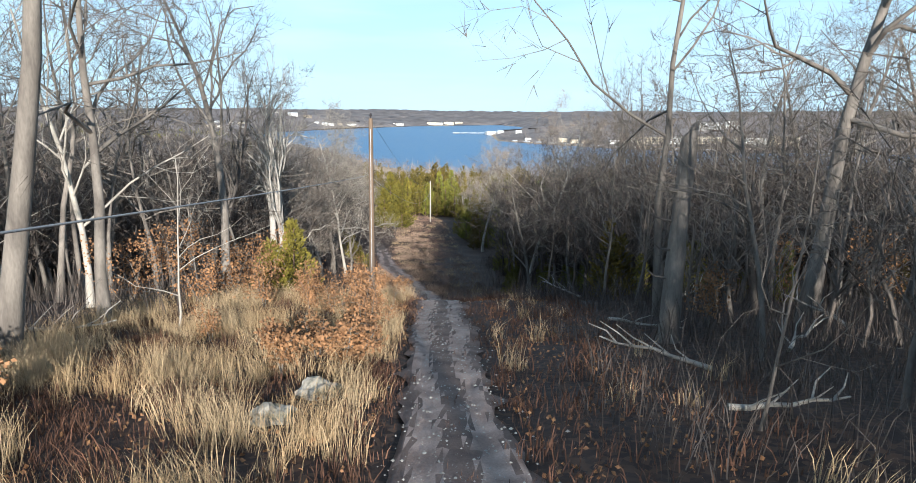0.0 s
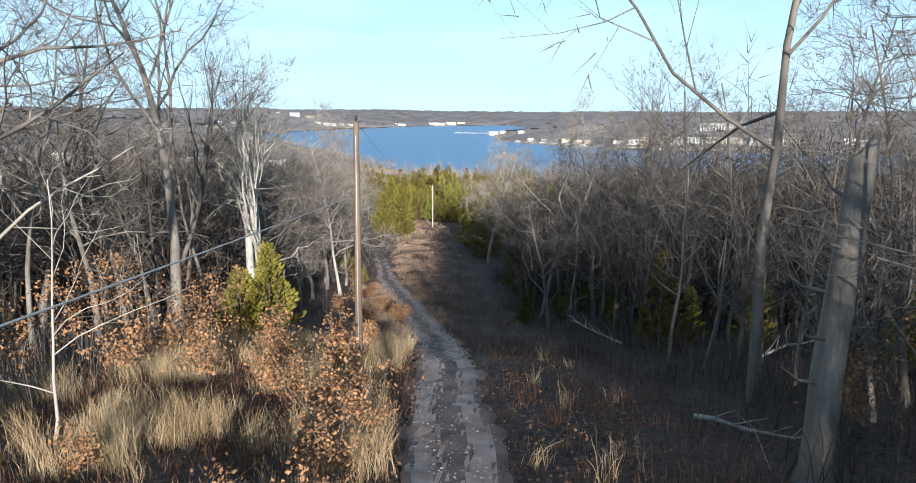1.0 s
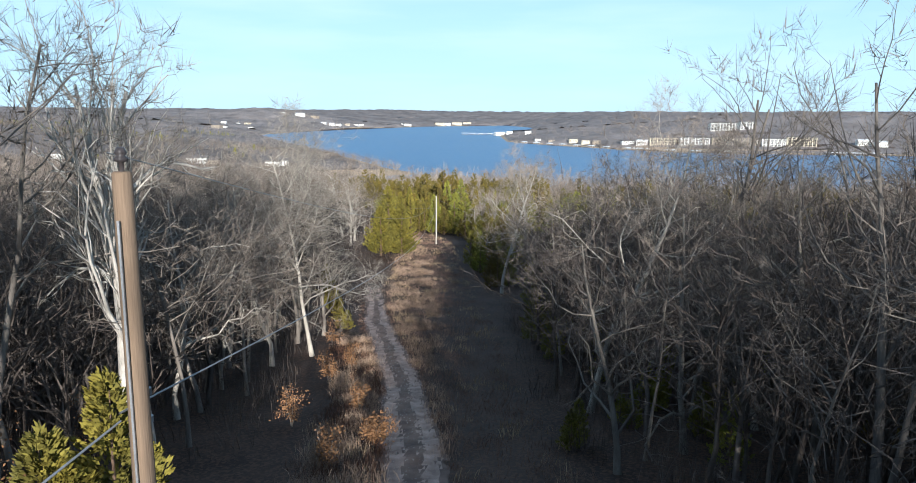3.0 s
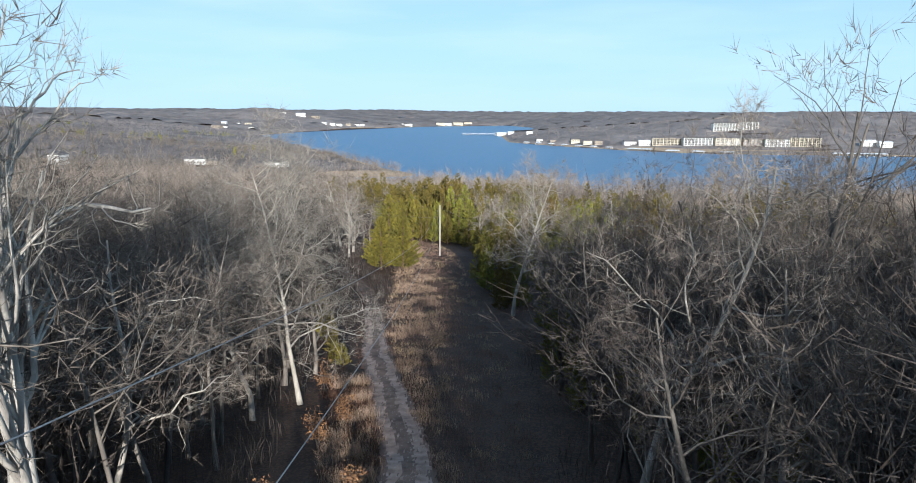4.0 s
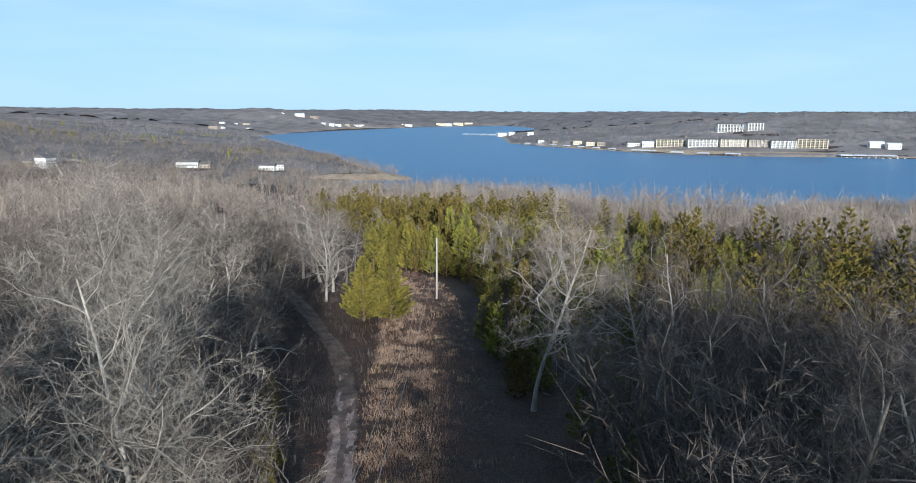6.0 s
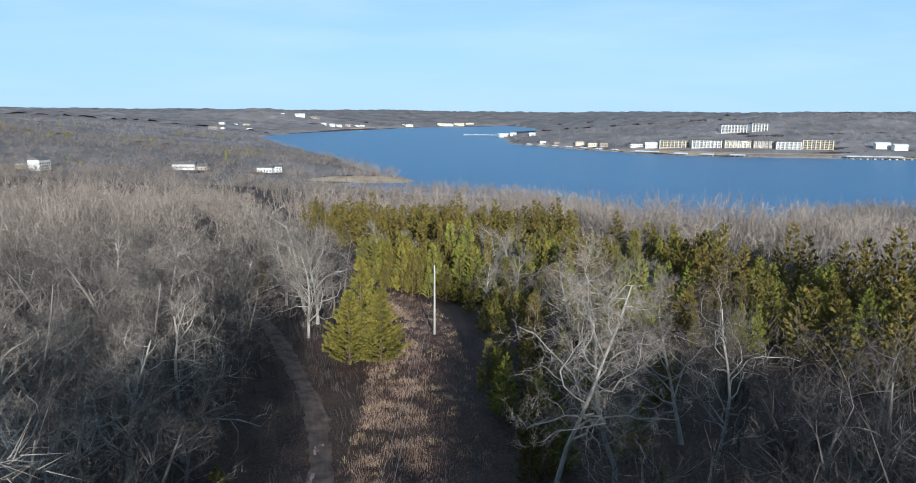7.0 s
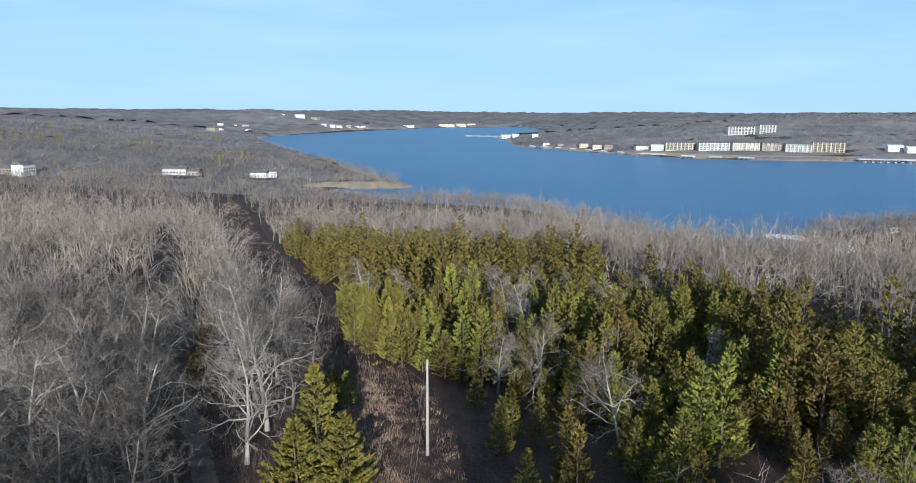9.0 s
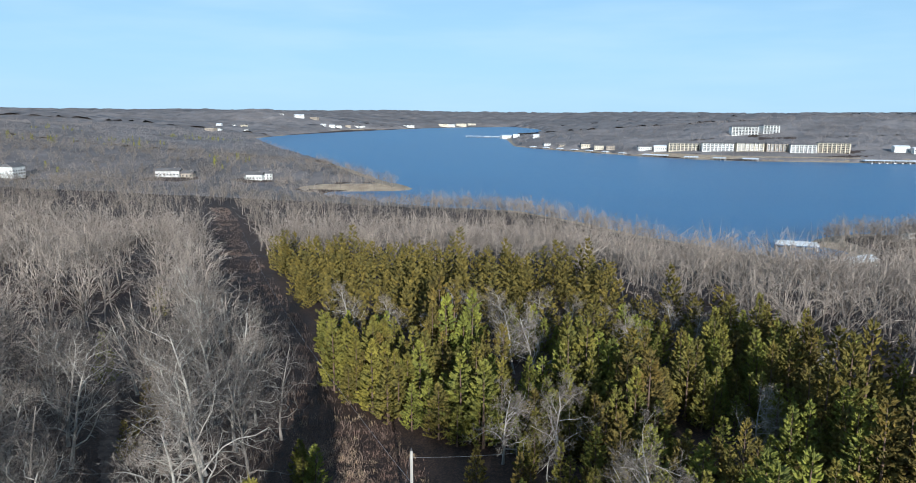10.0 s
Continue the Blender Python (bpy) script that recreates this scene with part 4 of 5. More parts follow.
def in_wood(x, y):
    ok = (shore_distance(x, y) > 4) & (np.abs(x) < 45 + 0.78 * np.maximum(y, 0))
    ok &= distance_to(CUT_LINE, x, y) > np.interp(y, [190, 200, 240], [6.0, 7.2, 9.5])
    ok &= distance_to(ROAD_LINE[::6], x, y) > 3.6
    return ok


CLEARINGS = [(x, 1412 - 0.1 * (x - 400), 46) for x in range(345, 720, 35)] + [(590, 1625, 45), (650, 1630, 45), (760, 1350, 60)]
CLEARINGS += [(-736, 2224, 30), (-800, 2480, 30), (-730, 2530, 30), (-657, 2313, 30), (-640, 2930, 45), (-580, 2960, 35), (120, 2185, 40), (250, 1585, 30), (275, 1545, 30), (180, 2000, 30)]
CLEARINGS += [(-90, 850, 45), (-130, 848, 40), (-217, 861, 26), (-295, 850, 36), (-445, 812, 34), (262, 545, 18)]
CLEARINGS += [(-500, 2800, 25), (-470, 2840, 25), (-440, 2900, 25), (-400, 2960, 25), (-230, 3290, 30), (-80, 3520, 45), (0, 3600, 45)]

WR = np.random.default_rng(11)
MID = [light_tree(WR, 13 + 3 * WR.random(), 150, 0.072) for k in range(9)]
CLOSE = [light_tree(WR, 13 + 3 * WR.random(), 168, 0.048, 14, 0.6, 0.62) for k in range(9)]
FAR = [light_tree(WR, 13 + 3 * WR.random(), 56, 0.14, 8) for k in range(6)]
SPRIG = [light_tree(WR, 12 + 3 * WR.random(), 21, 0.28, 7) for k in range(5)]
HEAVY = [light_tree(WR, 17, 120, 0.16) for k in range(4)]
near_side = scatter(WR, 4200, -80, 90, -2, 200, lambda x, y: in_wood(x, y) & ~((x > -9) & (x < 22) & (y > 92)) & ~((x > -46) & (x < -8) & (y > 132) & (y < 182) & (np.sin(x * 3.3 + y * 1.7) > -0.5)) & ((y < 150) | (x < -14)) & ((x > -14) | (y < 95) | (x < -64)) & ((x > 0) | (np.sin(x * 5.3 + y * 2.9) > np.where(y < 52, 0.45, -0.1)) & ((x < edge_left(y) - 6) | (y > 95))) & ((x < 20) | (y > 48) | (np.sin(x * 5.3 + y * 2.9) > -0.1)) & ((x < edge_left(y) - 3) | (x > edge_right(y) + 3)) & ~in_area(x, y))
near_side = np.concatenate([near_side, scatter(WR, 560, 9, 62, 50, 104, in_wood), scatter(WR, 230, 6.5, 34, 60, 112, in_wood), scatter(WR, 360, -60, -16, 54, 84, in_wood)])
near_side = spaced(near_side, 2.0)
wood_of("woods", near_side[near_side[:, 1] < 38], CLOSE, "dense leafless wood of thin grey trunks and twigs", TWIG)
# further down the slope, shade is painted in by the darker twig colour
wood_of("woods", near_side[near_side[:, 1] >= 38], CLOSE, "dense leafless wood of thin trunks and twigs, coloured as in shade", SHADED_TWIG)
# belt of trees out of view, added to keep sun off the right side
behind = scatter(WR, 230, -60, 80, -110, -3, lambda x, y: (x > 3.9 - 0.137 * y) & (x < 14.0 - 0.137 * y))
wood_of("woods", behind, HEAVY, "unseen leafless wood added behind the start to cast shade", TWIG)
mid_side = scatter(WR, 3900, -240, 280, 150, 420, lambda x, y: in_wood(x, y) & ((y > 200) | (np.abs(x) > 80)) & ~in_area(x, y) & ~((x > -9) & (x < 11) & (y < 206)))
wood_of("woods", mid_side, MID, "leafless winter wood covering the slope to the lake", MID_TWIG)
far_side = scatter(WR, 7000, -800, 480, 420, 1150, lambda x, y: in_wood(x, y) & (distance_to([(-217, 861), (-297, 852), (-445, 812)], x, y) > 26) & (distance_to([(196, 476), (190, 458), (184, 440)], x, y) > 13) & ~((x > -168) & (x < -40) & (y > 798) & (y < 870) & (np.sin(x * 2.3 + y * 1.9) < 0.35)))
shore_band = scatter(WR, 5200, -180, 420, 470, 880, lambda x, y: in_wood(x, y) & (shore_distance(x, y) < 38) & (distance_to([(-217, 861), (262, 545)], x, y) > 24) & (distance_to([(196, 476), (190, 458), (184, 440)], x, y) > 13) & ~((x > -168) & (x < -40) & (y > 798) & (y < 870) & (np.sin(x * 2.3 + y * 1.9) < 0.35)))
wood_of("woods", shore_band, FAR, "grey-brown leafless trees along the water", FAR_TWIG)
wood_of("woods", far_side, FAR, "grey-brown leafless wood along the lake shore", FAR_TWIG)
spit = scatter(WR, 900, 222, 440, 515, 600, lambda x, y: (shore_distance(x, y) > 2) & (x + (y - 515) * 0.3 > 232))
wood_of("woods", spit[:300], FAR, "bare trees crowding a wooded spit", MID_TWIG)


def far_cedar(r):
    s = Soup()
    h = 8 + 4 * r.random()
    for k in range(34):
        f = r.random()
        a = r.random() * 6.283
        q = np.array((math.cos(a), math.sin(a), 0)) * 2.4 * (1 - f) ** 0.8 + (0, 0, h * f)
        s.sliver(q * (0.5, 0.5, 1) - (0, 0, 0.4), q + (0, 0, 1.3), 1.0, r)
    return s.arrays()


EVERGREEN = [far_cedar(WR) for k in range(4)]
DISTANT_CEDARS = [cedar_soup(WR, 6.5 + 1.8 * k, 4.0 + 0.7 * k, 1 + k // 2, 0.55)[1].arrays() for k in range(4)]
grove, kept = scatter(WR, 5000, -66, 74, 150, 352, in_area), []
for x, y in grove[np.array([np.min(np.sum((np.array(taken) - q) ** 2, axis=1)) > 10 for q in grove])]:
    if len(kept) < 330 and (y > 238 or x > 40) and swell(x, y, 23, 17) > -0.45 and all((x - a) ** 2 + (y - b) ** 2 > 11 for a, b in kept):
        kept.append((x, y))
wood_of("cedar_grove", np.array(kept), DISTANT_CEDARS, "olive-green cedars growing close together down the slope", CEDAR)
dots = scatter(WR, 1500, -1100, -260, 620, 1700, lambda x, y: (shore_distance(x, y) > 20) & (np.abs(x) < 0.7 * y) & (swell(x, y, 260, 6) > 0.55))
wood_of("far_cedars", dots[:260], EVERGREEN, "dark cedars scattered through the far woods", CEDAR)
hill_side = scatter(WR, 6000, -1250, 1250, 1150, 2150, lambda x, y: (shore_distance(x, y) > 5) & (np.abs(x) < 0.7 * y) & np.all([np.hypot(x - bx, y - by + br * 0.3) > br * 0.9 for bx, by, br in CLEARINGS], axis=0))
wood_of("woods", hill_side, SPRIG, "grey-brown leafless wood on the hills across the lake, toned for haze", HAZED_TWIG)


# ---- the hills beyond ----

def build_far_canopy():
    """Tree tops of the distant hills: ragged crowns that stand above the land."""
    r = np.random.default_rng(31)
    V, T, n = [], [], 0
    for y0, y1, cell in ((640, 1150, 7), (1150, 1600, 7), (1600, 2300, 10), (2300, 3200, 14), (3200, 4880, 20)):
        gx, gy = np.arange(-0.82 * y1, 0.82 * y1, cell), np.arange(y0 - 3 * cell, y1 + cell, cell * 1.5)
        X, Y = np.meshgrid(gx, gy)
        X = X + r.uniform(-0.4, 0.4, X.shape) * cell
        Y = Y + r.uniform(-0.4, 0.4, Y.shape) * cell
        d = shore_distance(X, Y) - (12 if y0 < 1000 else 0)
        top = ((2 if y0 > 1000 else 0.5) + (4 if y0 < 2000 else 9) * r.random(X.shape)) * smooth(2, 14, d)
        if y0 < 1000:
            top = top * smooth(640, 760, Y) - 0.6 * smooth(700, 640, Y)
        for bx, by, br in CLEARINGS:
            top = top * smooth(br * 0.7, br * 1.2, np.hypot(X - bx, (Y - by + br * 0.4) * 0.7))
        Z = np.where(d > 2, height(X, Y) + top, LAKE - 2)
        w, h = X.shape[1], X.shape[0]
        i = (np.arange(h - 1)[:, None] * w + np.arange(w - 1)[None]).ravel()
        tris = np.concatenate([np.stack([i, i + 1, i + w + 1], 1), np.stack([i, i + w + 1, i + w], 1)])
        keep = (d.ravel()[tris] > 1).any(axis=1) & (np.abs(X.ravel()[tris[:, 0]]) < 0.75 * Y.ravel()[tris[:, 0]] + 60)
        V.append(np.stack([X, Y, Z], -1).reshape(-1, 3))
        T.append(tris[keep] + n)
        n += X.size
    tagged(new("far_woods", tri_mesh("far_woods", np.concatenate(V), np.concatenate(T), HAZED_TWIG, True)), "grey-brown leafless woods on low hills beyond the lake, toned for haze", "woods", kind="stuff")


build_far_canopy()


# ---- shore ----
def build_bank():
    """Bare stony strip along the waterline."""
    p = dense(SHORE[1:-1], 12.0)
    way = np.gradient(p, axis=0)
    way /= np.linalg.norm(way, axis=1)[:, None] + 1e-9
    side = np.stack([-way[:, 1], way[:, 0]], 1)
    probe = shore_distance(*(p + side * 6).T) > shore_distance(*(p - side * 6).T)
    side = np.where(probe[:, None], side, -side)
    wide = np.where((p[:, 0] > 300) & (p[:, 0] < 720) & (p[:, 1] > 1200) & (p[:, 1] < 1500), 46.0, np.where((p[:, 0] > -155) & (p[:, 1] > 828) & (p[:, 1] < 915) & (p[:, 0] < 0), 34.0, 15.0))
    across = np.linspace(-0.25, 1, 6)
    XY = p[:, None] + side[:, None] * (across[None, :] * wide[:, None])[..., None]
    Z = np.maximum(height(XY[..., 0], XY[..., 1]), LAKE - 0.5) + 0.45
    Z[:, -1] -= 1.0
    h, w = XY.shape[:2]
    i = (np.arange(h - 1)[:, None] * w + np.arange(w - 1)[None]).ravel()
    tris = np.concatenate([np.stack([i, i + 1, i + w + 1], 1), np.stack([i, i + w + 1, i + w], 1)])
    ob = new("bank", tri_mesh("bank", np.concatenate([XY, Z[..., None]], -1).reshape(-1, 3), tris, BANK, True))
    tagged(ob, "pale stony bank along the lake shore", "shore", kind="structure")


build_bank()


# ---- buildings on the far shore ----
def unit_box(name, mat):
    bm = bmesh.new()
    box(bm, -0.5, 0.5, -0.5, 0.5, 0, 1)
    return bm_mesh(name, bm, mat)


PANE = unit_box("window", GLASS)


def scaled(x, y, z, w, d, h):
    return Matrix.Translation((x, y, z)) @ Matrix.Diagonal((w, d, h, 1))


def prism(name, mat, w, d, rise, over=0.5, thick=0.3, hip=0.0):
    """A pitched roof of some thickness; hip: how far the ends slope in."""
    a, b = w / 2 + over, d / 2 + over
    v = [(-a, -b, 0), (a, -b, 0), (a, b, 0), (-a, b, 0), (-a, -b, thick), (a, -b, thick), (a, b, thick), (-a, b, thick), (-a + hip, 0, thick + rise), (a - hip, 0, thick + rise)]
    f = [(3, 2, 1, 0), (0, 1, 5, 4), (1, 2, 6, 5), (2, 3, 7, 6), (3, 0, 4, 7), (4, 5, 9, 8), (6, 7, 8, 9), (5, 6, 9), (7, 4, 8)]
    return mesh_of(name, v, f, mat)


def condo(x, y, w, storeys, mat, label, yaw=0.0, deep=16.0, roof=SHINGLE):
    z = ground_at(x, y - deep / 2)
    ob = thing("apartment_building", Matrix.Translation((x, y, z)) @ Matrix.Rotation(yaw, 4, "Z"), label, "building", "apartment buildings on the lake shore")
    H = storeys * 3.1 + 0.8
    bm = bmesh.new()
    box(bm, -w / 2, w / 2, -deep / 2, deep / 2, -6, H)
    part("wall", bm_mesh("wall", bm, mat), ob)
    part("roof", prism("roof", roof, w, deep, 3.0, 0.8, 0.4, 5.0), ob, at=Matrix.Translation((0, 0, H)))
    bays = max(3, int(w / 6.5))
    for k in range(bays + 1):
        bm = bmesh.new()
        box(bm, -0.7, 0.7, -1.0, 1.0, -6, H + 0.4)
        t = part("pier", bm_mesh("pier", bm, mat), ob, at=Matrix.Translation((-w / 2 + w * k / bays, -deep / 2 - 1.0, 0)))
        part("gable", prism("gable", roof, 1.4, 2.0, 1.6, 0.3, 0.15), t, at=Matrix.Translation((0, 0, H + 0.4)))
    for s in range(storeys):
        zz = 0.5 + s * 3.1
        bm = bmesh.new()
        box(bm, -w / 2, w / 2, -deep / 2 - 1.9, -deep / 2, zz - 0.15, zz + 0.10)
        box(bm, -w / 2, w / 2, -deep / 2 - 1.9, -deep / 2 - 1.85, zz + 0.95, zz + 1.05)
        part("balcony", bm_mesh("balcony", bm, mat), ob, "balcony with a thin rail")
        for k in range(bays):
            for q in (-0.21, 0.21):
                # windows made wide and dark to stand also for shade inside the balconies
                part("window", PANE, ob, at=scaled(-w / 2 + w * (k + 0.5 + q) / bays, -deep / 2 - 0.02, zz + 0.3, w / bays * 0.38, 0.12, 2.3))
    return ob


for x, y, w, n, m, l in ((376 + 28, 1448, 54, 4, CREAM, "cream apartment block with balconies above the lake"), (456, 1422, 52, 4, WHITE, "white apartment block with balconies above the lake"),
                         (509, 1410, 45, 4, CREAM, "cream apartment block with balconies above the lake"), (553, 1402, 34, 4, TAN, "tan apartment block half hidden by bare trees"),
                         (592, 1386, 42, 4, WHITE, "white apartment block with balconies above the lake"), (645, 1384, 50, 5, CREAM, "large cream apartment block on a grassy bank")):
    condo(x, y, w, n, m, l, -0.25 if x > 630 else -0.12)
condo(590, 1650, 54, 5, WHITE, "white apartment block on the wooded hill", 0.0)
condo(648, 1662, 38, 5, WHITE, "white apartment block on the wooded hill", 0.25)


def house(x, y, w, d, h, mat, label, yaw=0.0, roof=SHINGLE, rise=2.6, deck=False, lift=0.0):
    z = ground_at(x, y) + lift
    ob = thing("house", Matrix.Translation((x, y, z)) @ Matrix.Rotation(yaw, 4, "Z"), label, "house", "houses round the lake")
    bm = bmesh.new()
    box(bm, -w / 2, w / 2, -d / 2, d / 2, -5, h)
    part("wall", bm_mesh("wall", bm, mat), ob)
    part("roof", prism("roof", roof, w, d, rise, 0.7, 0.25), ob, at=Matrix.Translation((0, 0, h)))
    floors = max(1, int(h / 2.8))
    for s in range(floors):
        n = max(2, int(w / 3.2))
        for k in range(n):
            part("window", PANE, ob, at=scaled(-w / 2 + w * (k + 0.5) / n, -d / 2, 0.8 + 2.8 * s, 1.5, 0.14, 1.6))
    bm = bmesh.new()
    box(bm, w * 0.22, w * 0.22 + 0.9, 0.3, 1.2, h, h + rise + 1.0)
    part("chimney", bm_mesh("chimney", bm, TAN), ob)
    if deck:
        bm = bmesh.new()
        box(bm, -w / 2, w / 2, -d / 2 - 3, -d / 2, 2.6, 2.85)
        dk = part("deck", bm_mesh("deck", bm, WHITE), ob, "white timber deck")
        for k in range(5):
            bm = bmesh.new()
            box(bm, -0.12, 0.12, -0.12, 0.12, -5, 3.9)
            part("post", bm_mesh("post", bm, WHITE), dk, at=Matrix.Translation((-w / 2 + 0.2 + (w - 0.4) * k / 4, -d / 2 - 2.9, 0)))
    return ob


# near the point
house(-217, 866, 17, 10, 5.0, WHITE, "white lakeside house among bare trees", -0.1, rise=3.0, deck=True)
house(-206, 872, 10, 9, 6.0, WHITE, "white cottage beside the lakeside house", 0.2)
house(-284, 858, 12, 9, 4.0, TAN, "tan house half hidden by bare trees", 0.0)
house(-303, 856, 24, 10, 5.0, WHITE, "long low white building among bare trees", 0.05, lift=1.0)
house(-436, 812, 17, 13, 8.0, WHITE, "white gabled house with a tall deck", 1.45, SHINGLE, 3.6, lift=3.0)
house(-452, 815, 16, 9, 4.0, TAN, "long tan house wing with a grey roof", 0.1, lift=2.0)
house(268, 552, 8, 7, 3.6, WHITE, "pale cottage under the shoreline trees", 0.3, rise=2.0)
house(196, 476, 20, 9, 3.2, WHITE, "low white-roofed building among shoreline trees", 0.5, WHITE_ROOF, 1.8)
# across the water
HR = np.random.default_rng(17)
SPOTS = [(-738, 2226, 30), (-722, 2240, 22), (-800, 2484, 18), (-759, 2490, 22), (-733, 2532, 20), (-660, 2316, 16), (-640, 2935, 36), (-585, 2962, 30), (-700, 2900, 20), (-520, 2800, 18), (-490, 2815, 20), (-470, 2845, 22), (-446, 2905, 20), (-415, 2940, 20),
         (-400, 2965, 22), (-235, 3292, 34), (-250, 3300, 24), (-95, 3520, 44), (-60, 3540, 40), (-10, 3590, 48), (40, 3640, 40), (122, 2190, 30), (150, 2160, 18), (190, 2010, 16), (248, 1592, 18), (268, 1552, 18), (288, 1535, 16), (338, 1472, 24), (364, 1458, 22), (756, 1372, 24), (775, 1350, 22), (180, 1675, 14), (205, 1625, 14)]
for x, y, w in SPOTS:
    pick = HR.random()
    house(x, y, w, w * 0.6, 4.5 + w * 0.12, WHITE if pick < 0.6 else CREAM if pick < 0.8 else TAN, ("white" if pick < 0.6 else "cream" if pick < 0.8 else "tan") + " house on the wooded shore beyond the lake", (HR.random() - 0.5) * 0.8, SHINGLE if pick > 0.25 else WHITE_ROOF, lift=1.0)


def boat_dock(x, y, w, d, label, yaw=0.0, slips=3):
    ob = thing("boat_dock", Matrix.Translation((x, y, LAKE)) @ Matrix.Rotation(yaw, 4, "Z"), label, "dock", "boat docks on the lake")
    bm = bmesh.new()
    box(bm, -w / 2, w / 2, d / 2 - 2, d / 2, 0.05, 0.55)
    for k in range(slips + 1):
        px = -w / 2 + 0.6 + (w - 1.2) * k / slips
        box(bm, px - 0.6, px + 0.6, -d / 2, d / 2 - 2, 0.05, 0.55)
    part("deck", bm_mesh("deck", bm, DECK), ob)
    for k in range(slips + 1):
        for q in (-d / 2 + 0.5, d / 2 - 0.5):
            bm = bmesh.new()
            box(bm, -0.12, 0.12, -0.12, 0.12, 0.5, 3.6)
            part("post", bm_mesh("post", bm, WHITE), ob, at=Matrix.Translation((-w / 2 + 0.6 + (w - 1.2) * k / slips, q, 0)))
    part("roof", prism("roof", WHITE_ROOF, w, d, 1.3, 0.5, 0.25, 2.0), ob, "white ribbed metal roof", Matrix.Translation((0, 0, 3.6)))
    return ob


def boat_mesh():
    v, f = [], []
    for x, w, z0 in ((-3.5, 1.1, 0.1), (-1, 1.3, 0), (1.8, 1.0, 0.1), (3.8, 0.05, 0.6)):
        v += [(x, -w, 1.1), (x, -w * 0.5, z0), (x, w * 0.5, z0), (x, w, 1.1)]
    for k in range(3):
        a = k * 4
        f += [(a, a + 1, a + 5, a + 4), (a + 1, a + 2, a + 6, a + 5), (a + 2, a + 3, a + 7, a + 6), (a, a + 4, a + 7, a + 3)]
    f.append((0, 3, 2, 1))
    return mesh_of("hull", v, f, WHITE)


HULL = boat_mesh()


def boat(x, y, yaw, size=1.0):
    ob = thing("motor_boat", Matrix.Translation((x, y, LAKE - 0.1)) @ Matrix.Rotation(yaw, 4, "Z") @ Matrix.Scale(size, 4), "white motor boat moored at a dock", "boat", "moored boats")
    part("hull", HULL, ob)
    part("windscreen", PANE, ob, at=scaled(0.6, 0, 1.1, 0.25, 1.7, 0.55))


boat_dock(196, 541, 23, 13, "covered boat dock with a white roof in a cove", -0.35, 3)
for x, y, w in ((349, 1396, 26), (388, 1348, 22), (428, 1326, 20), (473, 1308, 24), (330, 1412, 16)):
    boat_dock(x, y, w, 14, "white-roofed boat dock below the apartments", -0.5, 3)
for k in range(4):
    boat_dock(655 + k * 22, 1282 - k * 4, 21, 16, "long white-roofed marina dock", -0.1, 4)
for k in range(9):
    boat(648 + k * 11, 1268 - k * 1.8, 1.5, 1.2)
for k in range(4):
    boat_dock(96 - k * 26, 2260 + k * 10, 22, 12, "white-roofed floating dock off the headland", 0.2, 3)
for k in range(7):
    boat_dock(150 + k * 24, 1672 - k * 36, 12, 9, "small white-roofed dock on the shore", -0.9, 2)


# ---- undergrowth ----
def leaf_quads(soup, r, centre, n, spread, size):
    for k in range(n):
        p = np.asarray(centre) + r.normal(size=3) * spread
        w = r.normal(size=3)
        w *= size * (0.7 + 0.6 * r.random()) / np.linalg.norm(w)
        s = np.cross(w, r.normal(size=3))
        s *= np.linalg.norm(w) * 0.34 / (np.linalg.norm(s) + 1e-9)
        lift = np.cross(w, s)
        lift *= 0.12 * np.linalg.norm(w) / (np.linalg.norm(lift) + 1e-9)
        soup.add([p, p + w * 0.5 + s + lift, p + w, p + w * 0.5 - s + lift], [[0, 1, 2], [0, 2, 3]])


def oak_sapling_kind(r, tall):
    wood, leaf = Soup(), Soup()
    for s in range(2 + int(r.random() * 3)):
        way = np.array((r.normal() * 0.22, r.normal() * 0.22, 1.0))
        pts = [np.array((r.normal() * 0.05, r.normal() * 0.05, -0.05))]
        for k in range(5):
            pts.append(pts[-1] + (way + r.normal(size=3) * 0.12) * tall / 5)
        wood.tube(pts, np.linspace(0.008 * tall + 0.01, 0.004, 6), 5)
        for k in range(9):
            f = 0.3 + 0.7 * r.random()
            i = min(int(f * 5), 4)
            p = pts[i] + (pts[i + 1] - pts[i]) * (f * 5 - i)
            q = p + np.array((r.normal(), r.normal(), 0.35)) * 0.20 * tall ** 0.8
            wood.tube([p, (p + q) / 2 + r.normal(size=3) * 0.03, q], [0.008, 0.006, 0.003], 3)
            leaf_quads(leaf, r, (p + 2 * q) / 3, 26, 0.06 * tall ** 0.8 + 0.06, 0.125)
    return wood.mesh("stem", BARK, True), leaf.mesh("foliage", OAK_LEAF)


def oak_sapling(kind, x, y, spin, size):
    ob = thing("oak_sapling", Matrix.Translation((x, y, ground_at(x, y) - 0.02)) @ Matrix.Rotation(spin, 4, "Z") @ Matrix.Scale(size, 4), "oak sapling holding dry orange-brown leaves", "sapling", "oak saplings by the track")
    part("stem", kind[0], ob)
    part("foliage", kind[1], ob, "withered orange-brown oak leaves")


